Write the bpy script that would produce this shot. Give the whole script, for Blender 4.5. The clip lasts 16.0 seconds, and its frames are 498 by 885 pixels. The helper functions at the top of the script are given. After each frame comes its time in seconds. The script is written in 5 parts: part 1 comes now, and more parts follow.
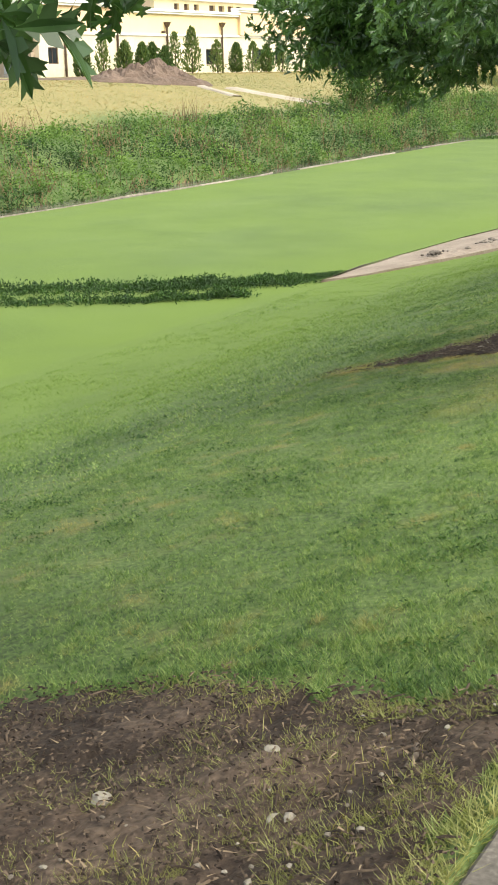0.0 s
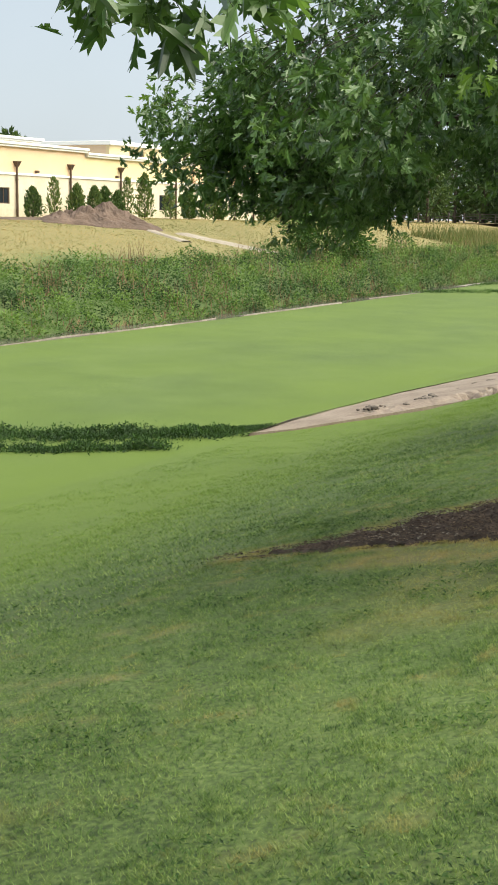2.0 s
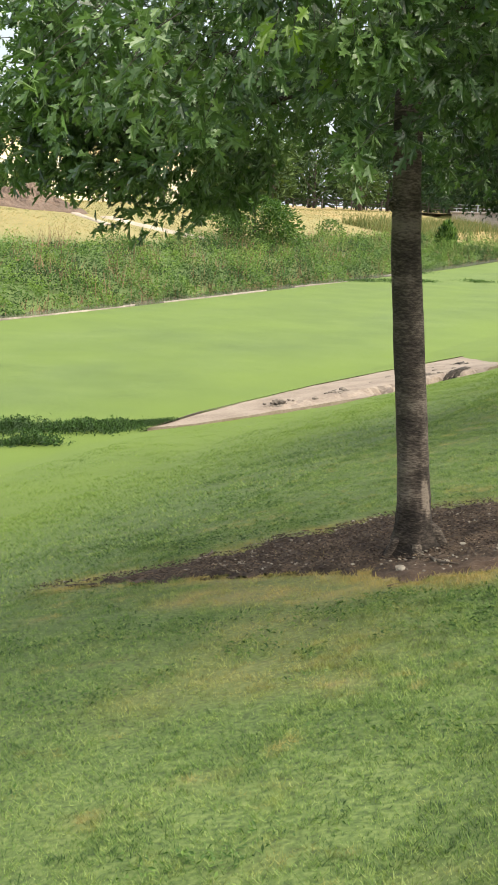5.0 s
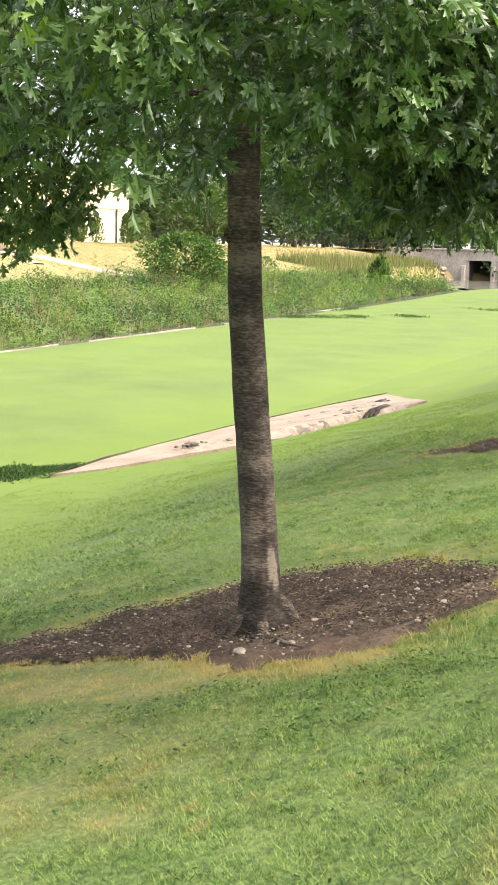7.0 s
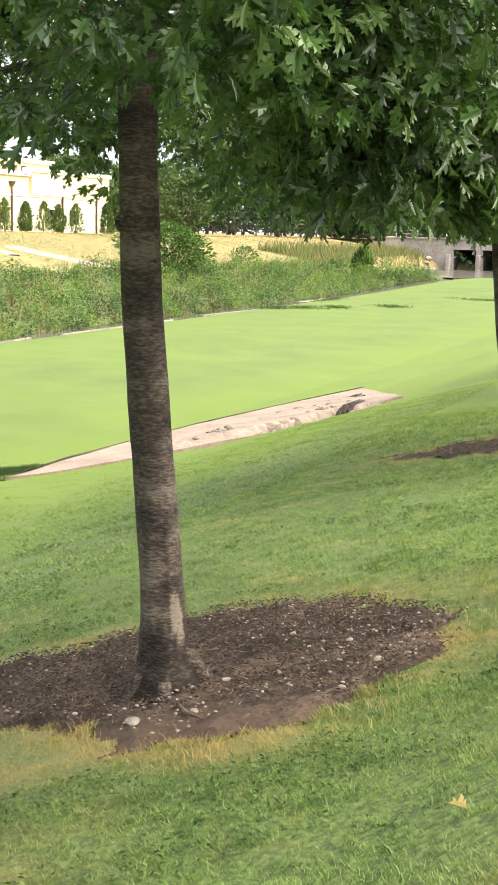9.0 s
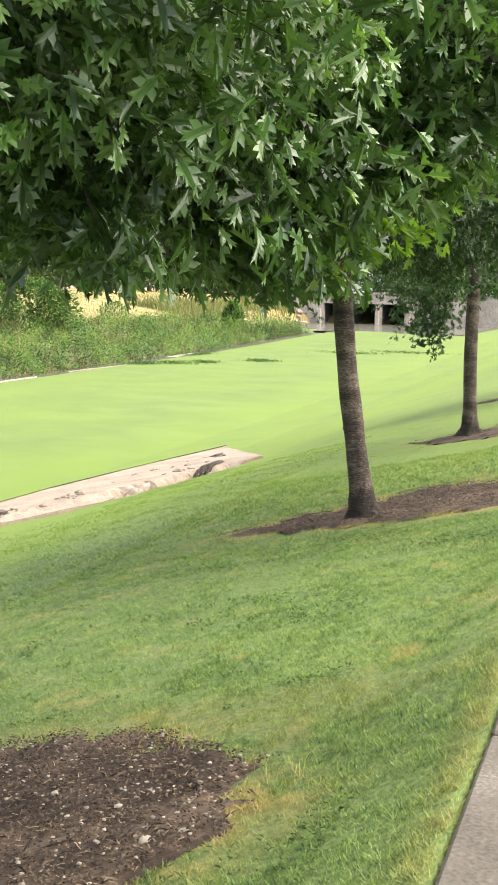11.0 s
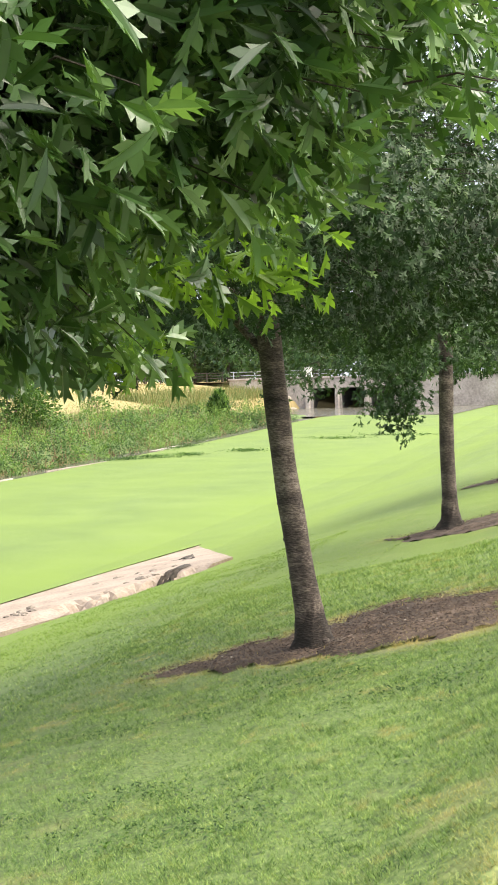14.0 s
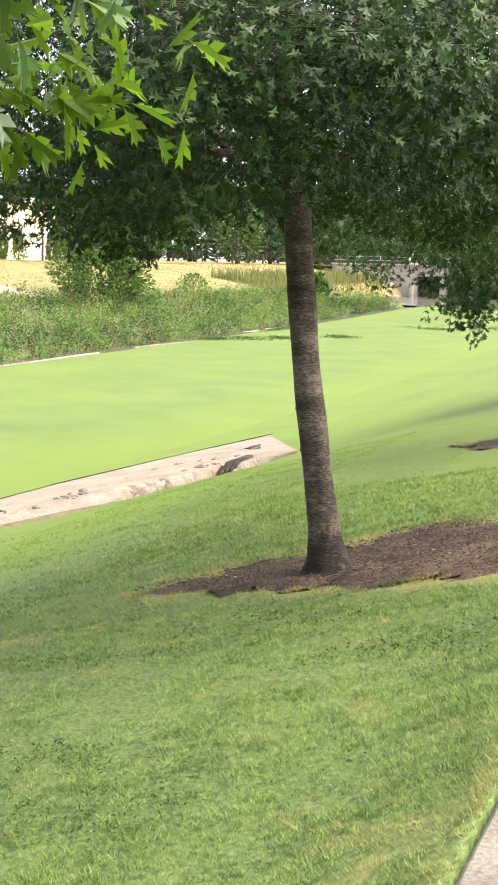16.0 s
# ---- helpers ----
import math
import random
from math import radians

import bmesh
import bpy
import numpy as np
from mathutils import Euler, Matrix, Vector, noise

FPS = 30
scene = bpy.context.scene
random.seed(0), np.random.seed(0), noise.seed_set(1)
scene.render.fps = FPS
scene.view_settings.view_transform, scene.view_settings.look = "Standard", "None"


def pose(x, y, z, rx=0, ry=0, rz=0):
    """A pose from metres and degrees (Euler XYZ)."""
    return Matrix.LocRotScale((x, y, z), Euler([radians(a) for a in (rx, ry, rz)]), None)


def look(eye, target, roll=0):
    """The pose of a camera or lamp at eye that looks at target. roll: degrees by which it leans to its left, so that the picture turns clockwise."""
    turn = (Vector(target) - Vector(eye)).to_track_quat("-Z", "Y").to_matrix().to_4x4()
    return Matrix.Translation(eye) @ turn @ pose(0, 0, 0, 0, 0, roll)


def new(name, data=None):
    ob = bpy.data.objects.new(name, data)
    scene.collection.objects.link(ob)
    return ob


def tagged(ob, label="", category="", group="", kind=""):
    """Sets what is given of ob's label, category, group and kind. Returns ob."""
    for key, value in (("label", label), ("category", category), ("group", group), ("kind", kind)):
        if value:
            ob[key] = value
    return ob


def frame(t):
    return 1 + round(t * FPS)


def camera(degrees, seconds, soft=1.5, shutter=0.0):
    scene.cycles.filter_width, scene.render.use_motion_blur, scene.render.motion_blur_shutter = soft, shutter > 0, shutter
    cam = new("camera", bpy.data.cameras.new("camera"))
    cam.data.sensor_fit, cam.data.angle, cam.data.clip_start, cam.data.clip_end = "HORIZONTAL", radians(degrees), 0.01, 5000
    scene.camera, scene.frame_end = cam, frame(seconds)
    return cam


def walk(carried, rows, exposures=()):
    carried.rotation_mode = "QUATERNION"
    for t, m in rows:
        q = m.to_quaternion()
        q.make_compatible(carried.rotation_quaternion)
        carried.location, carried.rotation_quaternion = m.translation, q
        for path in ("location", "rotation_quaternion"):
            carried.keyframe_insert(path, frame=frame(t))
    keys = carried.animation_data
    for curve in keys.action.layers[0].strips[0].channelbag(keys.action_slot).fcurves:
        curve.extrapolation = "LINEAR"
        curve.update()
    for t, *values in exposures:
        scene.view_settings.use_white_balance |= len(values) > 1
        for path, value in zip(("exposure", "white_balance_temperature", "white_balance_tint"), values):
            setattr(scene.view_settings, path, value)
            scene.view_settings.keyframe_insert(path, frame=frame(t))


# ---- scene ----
cam = camera(22.8, 16.0, soft=1.6)
PATH = [
    (0, (0.259, -6.108, 1.643), (-0.757, -4.486, 1.063), -1.1),
    (0.5, (0.048, -5.373, 1.586), (-1.004, -3.77, 1.017), -0.5),
    (1, (-0.108, -4.755, 1.533), (-1.197, -3.145, 1.063), 0.9),
    (1.5, (-0.167, -4.362, 1.525), (-1.244, -2.716, 1.161), 0.9),
    (2, (-0.272, -3.986, 1.516), (-1.248, -2.277, 1.158), 1.1),
    (2.5, (-0.254, -3.693, 1.495), (-1.229, -1.989, 1.11), 1.6),
    (3, (-0.291, -3.45, 1.51), (-1.187, -1.702, 1.139), 1.1),
    (3.2, (-0.328, -3.276, 1.51), (-1.169, -1.5, 1.138), 0.9),
    (5.3, (-0.138, -2.449, 1.535), (-1.022, -0.696, 1.157), 2.3),
    (5.5, (-0.1, -2.353, 1.546), (-0.965, -0.588, 1.175), 1.8),
    (6, (-0.135, -1.88, 1.532), (-0.825, -0.03, 1.21), 1.5),
    (6.1, (-0.131, -1.751, 1.515), (-0.798, 0.108, 1.2), 1.1),
    (6.5, (-0.048, -1.616, 1.546), (-0.769, 0.225, 1.242), 2.9),
    (7, (-0.026, -1.319, 1.517), (-0.833, 0.483, 1.2), 1.7),
    (7.5, (-0.053, -1.016, 1.539), (-0.815, 0.803, 1.208), 1.3),
    (8, (-0.034, -0.779, 1.555), (-0.868, 1.005, 1.209), 1.6),
    (8.5, (-0.111, -0.422, 1.54), (-0.962, 1.358, 1.212), 0.7),
    (9, (-0.1, -0.089, 1.522), (-0.888, 1.719, 1.19), 1.4),
    (9.5, (-0.107, 0.213, 1.521), (-0.93, 2.002, 1.171), 2.8),
    (10, (-0.108, 0.581, 1.569), (-0.747, 2.453, 1.272), 2.9),
    (10.2, (-0.081, 0.695, 1.581), (-0.656, 2.593, 1.323), 2.0),
    (12.3, (-0.099, 2.375, 1.522), (-0.782, 4.241, 1.293), -0.7),
    (12.5, (-0.08, 2.507, 1.541), (-0.715, 4.389, 1.315), -0.9),
    (13, (-0.089, 2.938, 1.53), (-0.694, 4.836, 1.353), -1.0),
    (13.5, (-0.104, 3.197, 1.574), (-0.692, 5.106, 1.473), -2.0),
    (14, (-0.124, 3.579, 1.542), (-0.735, 5.48, 1.441), -1.6),
    (14.5, (-0.152, 3.945, 1.529), (-0.785, 5.833, 1.347), -1.2),
    (15, (-0.093, 4.317, 1.519), (-0.714, 6.201, 1.26), -0.2),
    (15.5, (-0.019, 4.682, 1.512), (-0.722, 6.527, 1.192), 0.8),
    (16, (0.067, 5.043, 1.555), (-0.691, 6.87, 1.266), 1.3),
]
walk(cam, [(t, look(eye, target, roll)) for t, eye, target, roll in PATH],
     exposures=[(0.0, 1.08, 6600, 4), (0.5, 0.65, 6600, 4), (1.0, 0.52, 6650, 4), (2.0, 0.76, 6700, 4), (3.0, 0.90, 6750, 5), (5.5, 1.3, 6850, 8), (7.0, 1.68, 6950, 10), (9.0, 1.64, 6950, 10), (12.5, 1.8, 6700, 9), (14.5, 1.72, 6750, 10), (16.0, 1.74, 6800, 11)])

# ---- light ----
SUN_ELEV, SUN_AZ = 50.0, 80.0
world = bpy.data.worlds.new("sky")
scene.world = world
world.use_nodes = True
wn, wl = world.node_tree.nodes, world.node_tree.links
wn.clear()
w_out, w_bg = wn.new("ShaderNodeOutputWorld"), wn.new("ShaderNodeBackground")
w_sky, w_mix = wn.new("ShaderNodeTexSky"), wn.new("ShaderNodeMixRGB")
w_co, w_no, w_ramp = wn.new("ShaderNodeTexCoord"), wn.new("ShaderNodeTexNoise"), wn.new("ShaderNodeValToRGB")
w_sky.sky_type, w_sky.sun_disc = "NISHITA", False
w_sky.sun_elevation, w_sky.sun_rotation = radians(SUN_ELEV), radians(SUN_AZ)
w_sky.dust_density, w_sky.air_density = 2.5, 1.2
w_no.inputs["Scale"].default_value, w_no.inputs["Detail"].default_value = 2.6, 6
w_ramp.color_ramp.elements[0].position, w_ramp.color_ramp.elements[1].position = 0.30, 0.72
w_ramp.color_ramp.elements[0].color, w_ramp.color_ramp.elements[1].color = (0.62, 0.62, 0.62, 1), (0.9, 0.9, 0.9, 1)
w_mix.inputs[2].default_value = (5.25, 5.75, 6.7, 1)
wl.new(w_co.outputs["Generated"], w_no.inputs["Vector"])
wl.new(w_no.outputs["Fac"], w_ramp.inputs["Fac"])
wl.new(w_ramp.outputs["Color"], w_mix.inputs[0])
wl.new(w_sky.outputs["Color"], w_mix.inputs[1])
wl.new(w_mix.outputs["Color"], w_bg.inputs["Color"])
w_bg.inputs["Strength"].default_value = 0.085
wl.new(w_bg.outputs["Background"], w_out.inputs["Surface"])
sun = new("sun", bpy.data.lights.new("sun", "SUN"))
sun.data.energy, sun.data.angle, sun.data.color = 4.5, radians(80), (1.0, 0.93, 0.80)
_a, _e = radians(SUN_AZ), radians(SUN_ELEV)
sun_dir = Vector((math.sin(_a) * math.cos(_e), math.cos(_a) * math.cos(_e), math.sin(_e)))
sun.matrix_world = look(sun_dir * 60, (0, 0, 0))


# ---- materials ----
def mat(name, stops, scale=5.0, fine=40.0, rough=0.8, bump=0.3, bump_dist=0.02, metallic=0.0, stretch=(1, 1, 1), spec=0.4, random=0.0, island=0.0, tone=0.0, trans=0.0, dry=None, sunlit_lush=(0.104, 0.158, 0.018), grain=0.45):
    """A procedural surface: two noise scales drive a colour ramp and the relief."""
    m = bpy.data.materials.new(name)
    m.use_nodes = True
    n, l = m.node_tree.nodes, m.node_tree.links
    b = n["Principled BSDF"]
    co, mp = n.new("ShaderNodeTexCoord"), n.new("ShaderNodeMapping")
    mp.inputs["Scale"].default_value = stretch
    l.new(co.outputs["Object"], mp.inputs["Vector"])
    big, small = n.new("ShaderNodeTexNoise"), n.new("ShaderNodeTexNoise")
    big.inputs["Scale"].default_value, small.inputs["Scale"].default_value = scale, fine
    big.inputs["Detail"].default_value, small.inputs["Detail"].default_value = 4, 5
    l.new(mp.outputs["Vector"], big.inputs["Vector"])
    l.new(mp.outputs["Vector"], small.inputs["Vector"])
    mix = n.new("ShaderNodeMath")
    mix.operation = "MULTIPLY_ADD"
    mix.inputs[1].default_value = grain
    half = n.new("ShaderNodeMath")
    half.operation = "MULTIPLY"
    half.inputs[1].default_value = 1 - grain
    l.new(big.outputs["Fac"], half.inputs[0])
    l.new(small.outputs["Fac"], mix.inputs[0])
    l.new(half.outputs[0], mix.inputs[2])
    value = mix.outputs[0]
    for amount, node, socket in ((random, "ShaderNodeObjectInfo", "Random"), (island, "ShaderNodeNewGeometry", "Random Per Island"), (tone, "ShaderNodeAttribute", "Fac")):
        if amount:
            info, add = n.new(node), n.new("ShaderNodeMath")
            if socket == "Fac":
                info.attribute_name = "tone"
            add.operation = "MULTIPLY_ADD"
            add.inputs[1].default_value = amount
            sub = n.new("ShaderNodeMath")
            sub.operation = "SUBTRACT"
            sub.inputs[1].default_value = amount / 2
            l.new(value, sub.inputs[0])
            l.new(info.outputs[socket], add.inputs[0])
            l.new(sub.outputs[0], add.inputs[2])
            value = add.outputs[0]
    ramp = n.new("ShaderNodeValToRGB")
    el = ramp.color_ramp.elements
    for k, (p, c) in enumerate(stops):
        e = el[k] if k < 2 else el.new(p)
        e.position, e.color = p, (*c, 1)
    l.new(value, ramp.inputs["Fac"])
    colour = ramp.outputs["Color"]
    if dry:
        at, mx = n.new("ShaderNodeAttribute"), n.new("ShaderNodeMixRGB")
        at.attribute_name = "dry"
        mx.inputs[2].default_value = (*dry, 1)
        l.new(at.outputs["Fac"], mx.inputs[0])
        l.new(colour, mx.inputs[1])
        at2, mx2 = n.new("ShaderNodeAttribute"), n.new("ShaderNodeMixRGB")
        at2.attribute_name = "sunlit_lush"
        mx2.inputs[2].default_value = (*sunlit_lush, 1)
        l.new(at2.outputs["Fac"], mx2.inputs[0])
        l.new(mx.outputs["Color"], mx2.inputs[1])
        colour = mx2.outputs["Color"]
    l.new(colour, b.inputs["Base Color"])
    b.inputs["Roughness"].default_value, b.inputs["Metallic"].default_value = rough, metallic
    b.inputs["Specular IOR Level"].default_value = spec
    if bump:
        bp = n.new("ShaderNodeBump")
        bp.inputs["Strength"].default_value, bp.inputs["Distance"].default_value = bump, bump_dist
        l.new(mix.outputs[0], bp.inputs["Height"])
        l.new(bp.outputs["Normal"], b.inputs["Normal"])
    if trans:
        tr, ms = n.new("ShaderNodeBsdfTranslucent"), n.new("ShaderNodeMixShader")
        gain = n.new("ShaderNodeMixRGB")
        gain.blend_type = "MULTIPLY"
        gain.inputs[0].default_value = 1
        gain.inputs[2].default_value = (1.5, 1.6, 0.7, 1)
        l.new(colour, gain.inputs[1])
        l.new(gain.outputs["Color"], tr.inputs["Color"])
        ms.inputs[0].default_value = trans
        l.new(b.outputs["BSDF"], ms.inputs[1])
        l.new(tr.outputs["BSDF"], ms.inputs[2])
        l.new(ms.outputs["Shader"], n["Material Output"].inputs["Surface"])
    return m


GRASS = ((0.36, (0.034, 0.056, 0.016)), (0.5, (0.072, 0.114, 0.029)), (0.66, (0.138, 0.184, 0.056)))
M_ground = mat("lawn turf", GRASS, 0.5, 34, 0.9, 0.5, 0.015, dry=(0.30, 0.225, 0.105), grain=0.72)
M_blade = mat("grass blade", ((0.35, (0.028, 0.066, 0.018)), (0.5, (0.116, 0.200, 0.052)), (0.65, (0.250, 0.318, 0.114))), 4.5, 20, 0.65, 0, island=0.30, grain=0.6, trans=0.3, sunlit_lush=(0.13, 0.20, 0.026), dry=(0.38, 0.285, 0.130))
M_straw = mat("tan field grass", ((0.36, (0.085, 0.125, 0.036)), (0.5, (0.19, 0.185, 0.072)), (0.64, (0.33, 0.235, 0.115))), 0.11, 3, 0.8, 0, island=0.28, trans=0.2)
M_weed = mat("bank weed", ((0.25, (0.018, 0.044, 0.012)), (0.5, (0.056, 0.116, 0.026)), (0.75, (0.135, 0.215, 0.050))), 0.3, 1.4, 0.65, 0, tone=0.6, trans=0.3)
M_deadweed = mat("dead stem", ((0.2, (0.13, 0.08, 0.045)), (0.8, (0.30, 0.20, 0.12))), 0.5, 4, 0.9, 0, island=0.5)
M_litter = mat("dry stalk", ((0.2, (0.05, 0.034, 0.023)), (0.5, (0.12, 0.085, 0.055)), (0.85, (0.27, 0.20, 0.13))), 2, 9, 0.9, 0, island=0.7)
M_leaf = mat("oak leaf", ((0.2, (0.022, 0.052, 0.014)), (0.5, (0.073, 0.150, 0.041)), (0.85, (0.190, 0.298, 0.102))), 0.6, 6, 0.33, 0, tone=0.7, trans=0.25, spec=0.8)
M_reed = mat("green-tan reed", ((0.25, (0.06, 0.095, 0.028)), (0.5, (0.125, 0.145, 0.05)), (0.75, (0.23, 0.19, 0.09))), 0.25, 3, 0.8, 0, island=0.4, trans=0.2)
M_darkleaf = mat("dark oak leaf", ((0.2, (0.018, 0.044, 0.012)), (0.5, (0.050, 0.104, 0.030)), (0.85, (0.150, 0.225, 0.074))), 0.6, 6, 0.5, 0, tone=0.66, trans=0.17, spec=0.35)
M_young = mat("young oak leaf", ((0.2, (0.07, 0.14, 0.02)), (0.8, (0.15, 0.24, 0.04))), 0.6, 6, 0.42, 0, tone=0.4, trans=0.4)
M_farleaf = mat("distant foliage", ((0.2, (0.03, 0.055, 0.018)), (0.5, (0.055, 0.095, 0.03)), (0.8, (0.10, 0.15, 0.045))), 0.2, 2, 0.7, 0, island=0.5, trans=0.2)
M_bushleaf = mat("bush leaf", ((0.2, (0.022, 0.055, 0.012)), (0.5, (0.048, 0.105, 0.022)), (0.8, (0.12, 0.20, 0.04))), 0.5, 4, 0.6, 0, island=0.5, trans=0.3)
M_cypress = mat("cypress foliage", ((0.2, (0.035, 0.07, 0.02)), (0.5, (0.07, 0.12, 0.03)), (0.8, (0.15, 0.19, 0.05))), 0.3, 4, 0.7, 0, island=0.5, random=0.25, trans=0.2)
M_bark = mat("oak bark", ((0.3, (0.045, 0.034, 0.028)), (0.5, (0.10, 0.078, 0.063)), (0.72, (0.22, 0.18, 0.15))), 6, 26, 0.9, 0.9, 0.02, stretch=(1, 1, 0.9))
M_ring = mat("young oak bark", ((0.38, (0.014, 0.010, 0.008)), (0.5, (0.052, 0.040, 0.033)), (0.64, (0.165, 0.138, 0.114))), 9.0, 46, 0.9, 1.0, 0.02, stretch=(1.0, 1.0, 3.0), grain=0.55)
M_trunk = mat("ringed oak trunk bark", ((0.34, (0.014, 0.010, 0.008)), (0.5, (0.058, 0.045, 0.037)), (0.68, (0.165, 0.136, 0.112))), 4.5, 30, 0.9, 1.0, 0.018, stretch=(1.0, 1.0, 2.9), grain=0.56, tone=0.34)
M_twig = mat("twig bark", ((0.3, (0.022, 0.018, 0.014)), (0.7, (0.055, 0.044, 0.034))), 8, 40, 0.9, 0.4, 0.005)
M_soil = mat("bare soil", ((0.34, (0.018, 0.011, 0.008)), (0.5, (0.046, 0.031, 0.023)), (0.64, (0.125, 0.088, 0.065))), 2.2, 34, 0.95, 0.9, 0.03, dry=(0.095, 0.060, 0.042))
M_chip = mat("mulch chip", ((0.2, (0.016, 0.010, 0.008)), (0.5, (0.043, 0.029, 0.021)), (0.85, (0.14, 0.10, 0.072))), 4, 50, 0.95, 0.3, 0.004, island=0.6)
M_stone = mat("pale limestone", ((0.3, (0.12, 0.10, 0.082)), (0.7, (0.30, 0.27, 0.23))), 9, 60, 0.85, 0.4, 0.006, island=0.4, random=0.3)
M_flume = mat("weathered concrete", ((0.32, (0.15, 0.112, 0.088)), (0.5, (0.235, 0.186, 0.15)), (0.68, (0.31, 0.255, 0.212))), 1.1, 18, 0.9, 0.5, 0.01)
M_crack = mat("broken concrete", ((0.36, (0.016, 0.013, 0.011)), (0.52, (0.05, 0.042, 0.036)), (0.68, (0.20, 0.17, 0.14))), 3, 22, 0.95, 0.9, 0.04)
# near-black colour that stands in for shade under the slab's broken edge
M_undershade = mat("painted undercut shade", ((0.36, (0.010, 0.008, 0.006)), (0.5, (0.026, 0.020, 0.016)), (0.68, (0.075, 0.060, 0.048))), 2.5, 16, 0.9, 0.9, 0.04)
M_rubble = mat("eroded concrete", ((0.34, (0.05, 0.042, 0.036)), (0.5, (0.15, 0.125, 0.105)), (0.68, (0.32, 0.27, 0.23))), 2.2, 9, 0.95, 1.0, 0.06)
M_walk = mat("sidewalk concrete", ((0.32, (0.05, 0.044, 0.039)), (0.5, (0.102, 0.090, 0.080)), (0.66, (0.20, 0.18, 0.163))), 2.2, 60, 0.92, 0.4, 0.006, random=0.12)
M_yellowleaf = mat("dry yellow leaf", ((0.3, (0.36, 0.27, 0.10)), (0.7, (0.52, 0.42, 0.18))), 20, 90, 0.7, 0.2, 0.002)
M_dirt = mat("mound dirt", ((0.35, (0.060, 0.042, 0.033)), (0.65, (0.16, 0.112, 0.088))), 0.8, 9, 0.95, 0.8, 0.15)
M_gravel = mat("pale gravel", ((0.3, (0.22, 0.185, 0.15)), (0.7, (0.40, 0.355, 0.305))), 0.8, 12, 0.95, 0.5, 0.05)
M_stucco = mat("peach stucco", ((0.3, (0.70, 0.50, 0.32)), (0.7, (0.78, 0.58, 0.39))), 0.5, 14, 0.9, 0.2, 0.01)
M_yellow = mat("yellow stucco", ((0.3, (0.74, 0.58, 0.33)), (0.7, (0.80, 0.66, 0.40))), 0.5, 14, 0.9, 0.2, 0.01)
M_lime = mat("cream limestone veneer", ((0.3, (0.56, 0.48, 0.36)), (0.7, (0.74, 0.66, 0.52))), 0.9, 5, 0.9, 0.4, 0.03)
# darker copy of the cream veneer: shade painted on walls facing off the sun
M_shadestone = mat("shaded limestone veneer", ((0.3, (0.34, 0.27, 0.20)), (0.7, (0.48, 0.39, 0.30))), 0.9, 5, 0.9, 0.4, 0.03)
M_cornice = mat("white cornice", ((0.3, (0.78, 0.76, 0.72)), (0.7, (0.86, 0.84, 0.80))), 1, 20, 0.7, 0.1, 0.005)
M_bronze = mat("bronze metal", ((0.3, (0.075, 0.05, 0.035)), (0.7, (0.13, 0.085, 0.06))), 3, 30, 0.5, 0.1, 0.003, metallic=0.3)
M_awning = mat("black canvas", ((0.3, (0.012, 0.012, 0.014)), (0.7, (0.03, 0.03, 0.034))), 4, 60, 0.8, 0.2, 0.004)
M_metal = mat("grey painted metal", ((0.3, (0.30, 0.33, 0.36)), (0.7, (0.42, 0.45, 0.48))), 3, 30, 0.5, 0.1, 0.003)
M_wallstone = mat("headwall concrete", ((0.32, (0.18, 0.16, 0.145)), (0.5, (0.31, 0.275, 0.255)), (0.7, (0.44, 0.40, 0.375))), 0.4, 5, 0.9, 0.5, 0.03)
M_edge = mat("worn edge concrete", ((0.32, (0.10, 0.088, 0.07)), (0.5, (0.24, 0.21, 0.18)), (0.7, (0.40, 0.36, 0.32))), 0.35, 5, 0.9, 0.5, 0.02)
M_dark = mat("culvert inside", ((0.3, (0.07, 0.065, 0.062)), (0.7, (0.13, 0.12, 0.115))), 1, 9, 0.9, 0.3, 0.02)
M_wood = mat("weathered fence wood", ((0.3, (0.05, 0.042, 0.034)), (0.7, (0.11, 0.095, 0.08))), 2, 30, 0.9, 0.3, 0.01, random=0.3)
M_road = mat("asphalt", ((0.3, (0.04, 0.04, 0.042)), (0.7, (0.075, 0.075, 0.078))), 0.6, 40, 0.9, 0.4, 0.01)
M_white = mat("white paint", ((0.3, (0.74, 0.74, 0.73)), (0.7, (0.82, 0.82, 0.81))), 2, 30, 0.6, 0.1, 0.003)


def glossy(name, colour, rough, metallic=0.0, relief=0.0, scale=2.0):
    m = bpy.data.materials.new(name)
    m.use_nodes = True
    n, l = m.node_tree.nodes, m.node_tree.links
    b = n["Principled BSDF"]
    b.inputs["Base Color"].default_value = (*colour, 1)
    b.inputs["Roughness"].default_value, b.inputs["Metallic"].default_value = rough, metallic
    if relief:
        no, bp = n.new("ShaderNodeTexNoise"), n.new("ShaderNodeBump")
        no.inputs["Scale"].default_value = scale
        bp.inputs["Strength"].default_value, bp.inputs["Distance"].default_value = relief, 0.02
        l.new(no.outputs["Fac"], bp.inputs["Height"])
        l.new(bp.outputs["Normal"], b.inputs["Normal"])
    return m


M_glass = glossy("dark window glass", (0.02, 0.024, 0.03), 0.06)
M_water = glossy("still brown water", (0.11, 0.105, 0.085), 0.16, relief=0.12)


# ---- helpers of this scene ----
def empty(name, x=0.0, y=0.0, z=0.0):
    ob = new(name)
    ob.empty_display_size = 0.1
    ob.matrix_world = pose(x, y, z)
    return ob


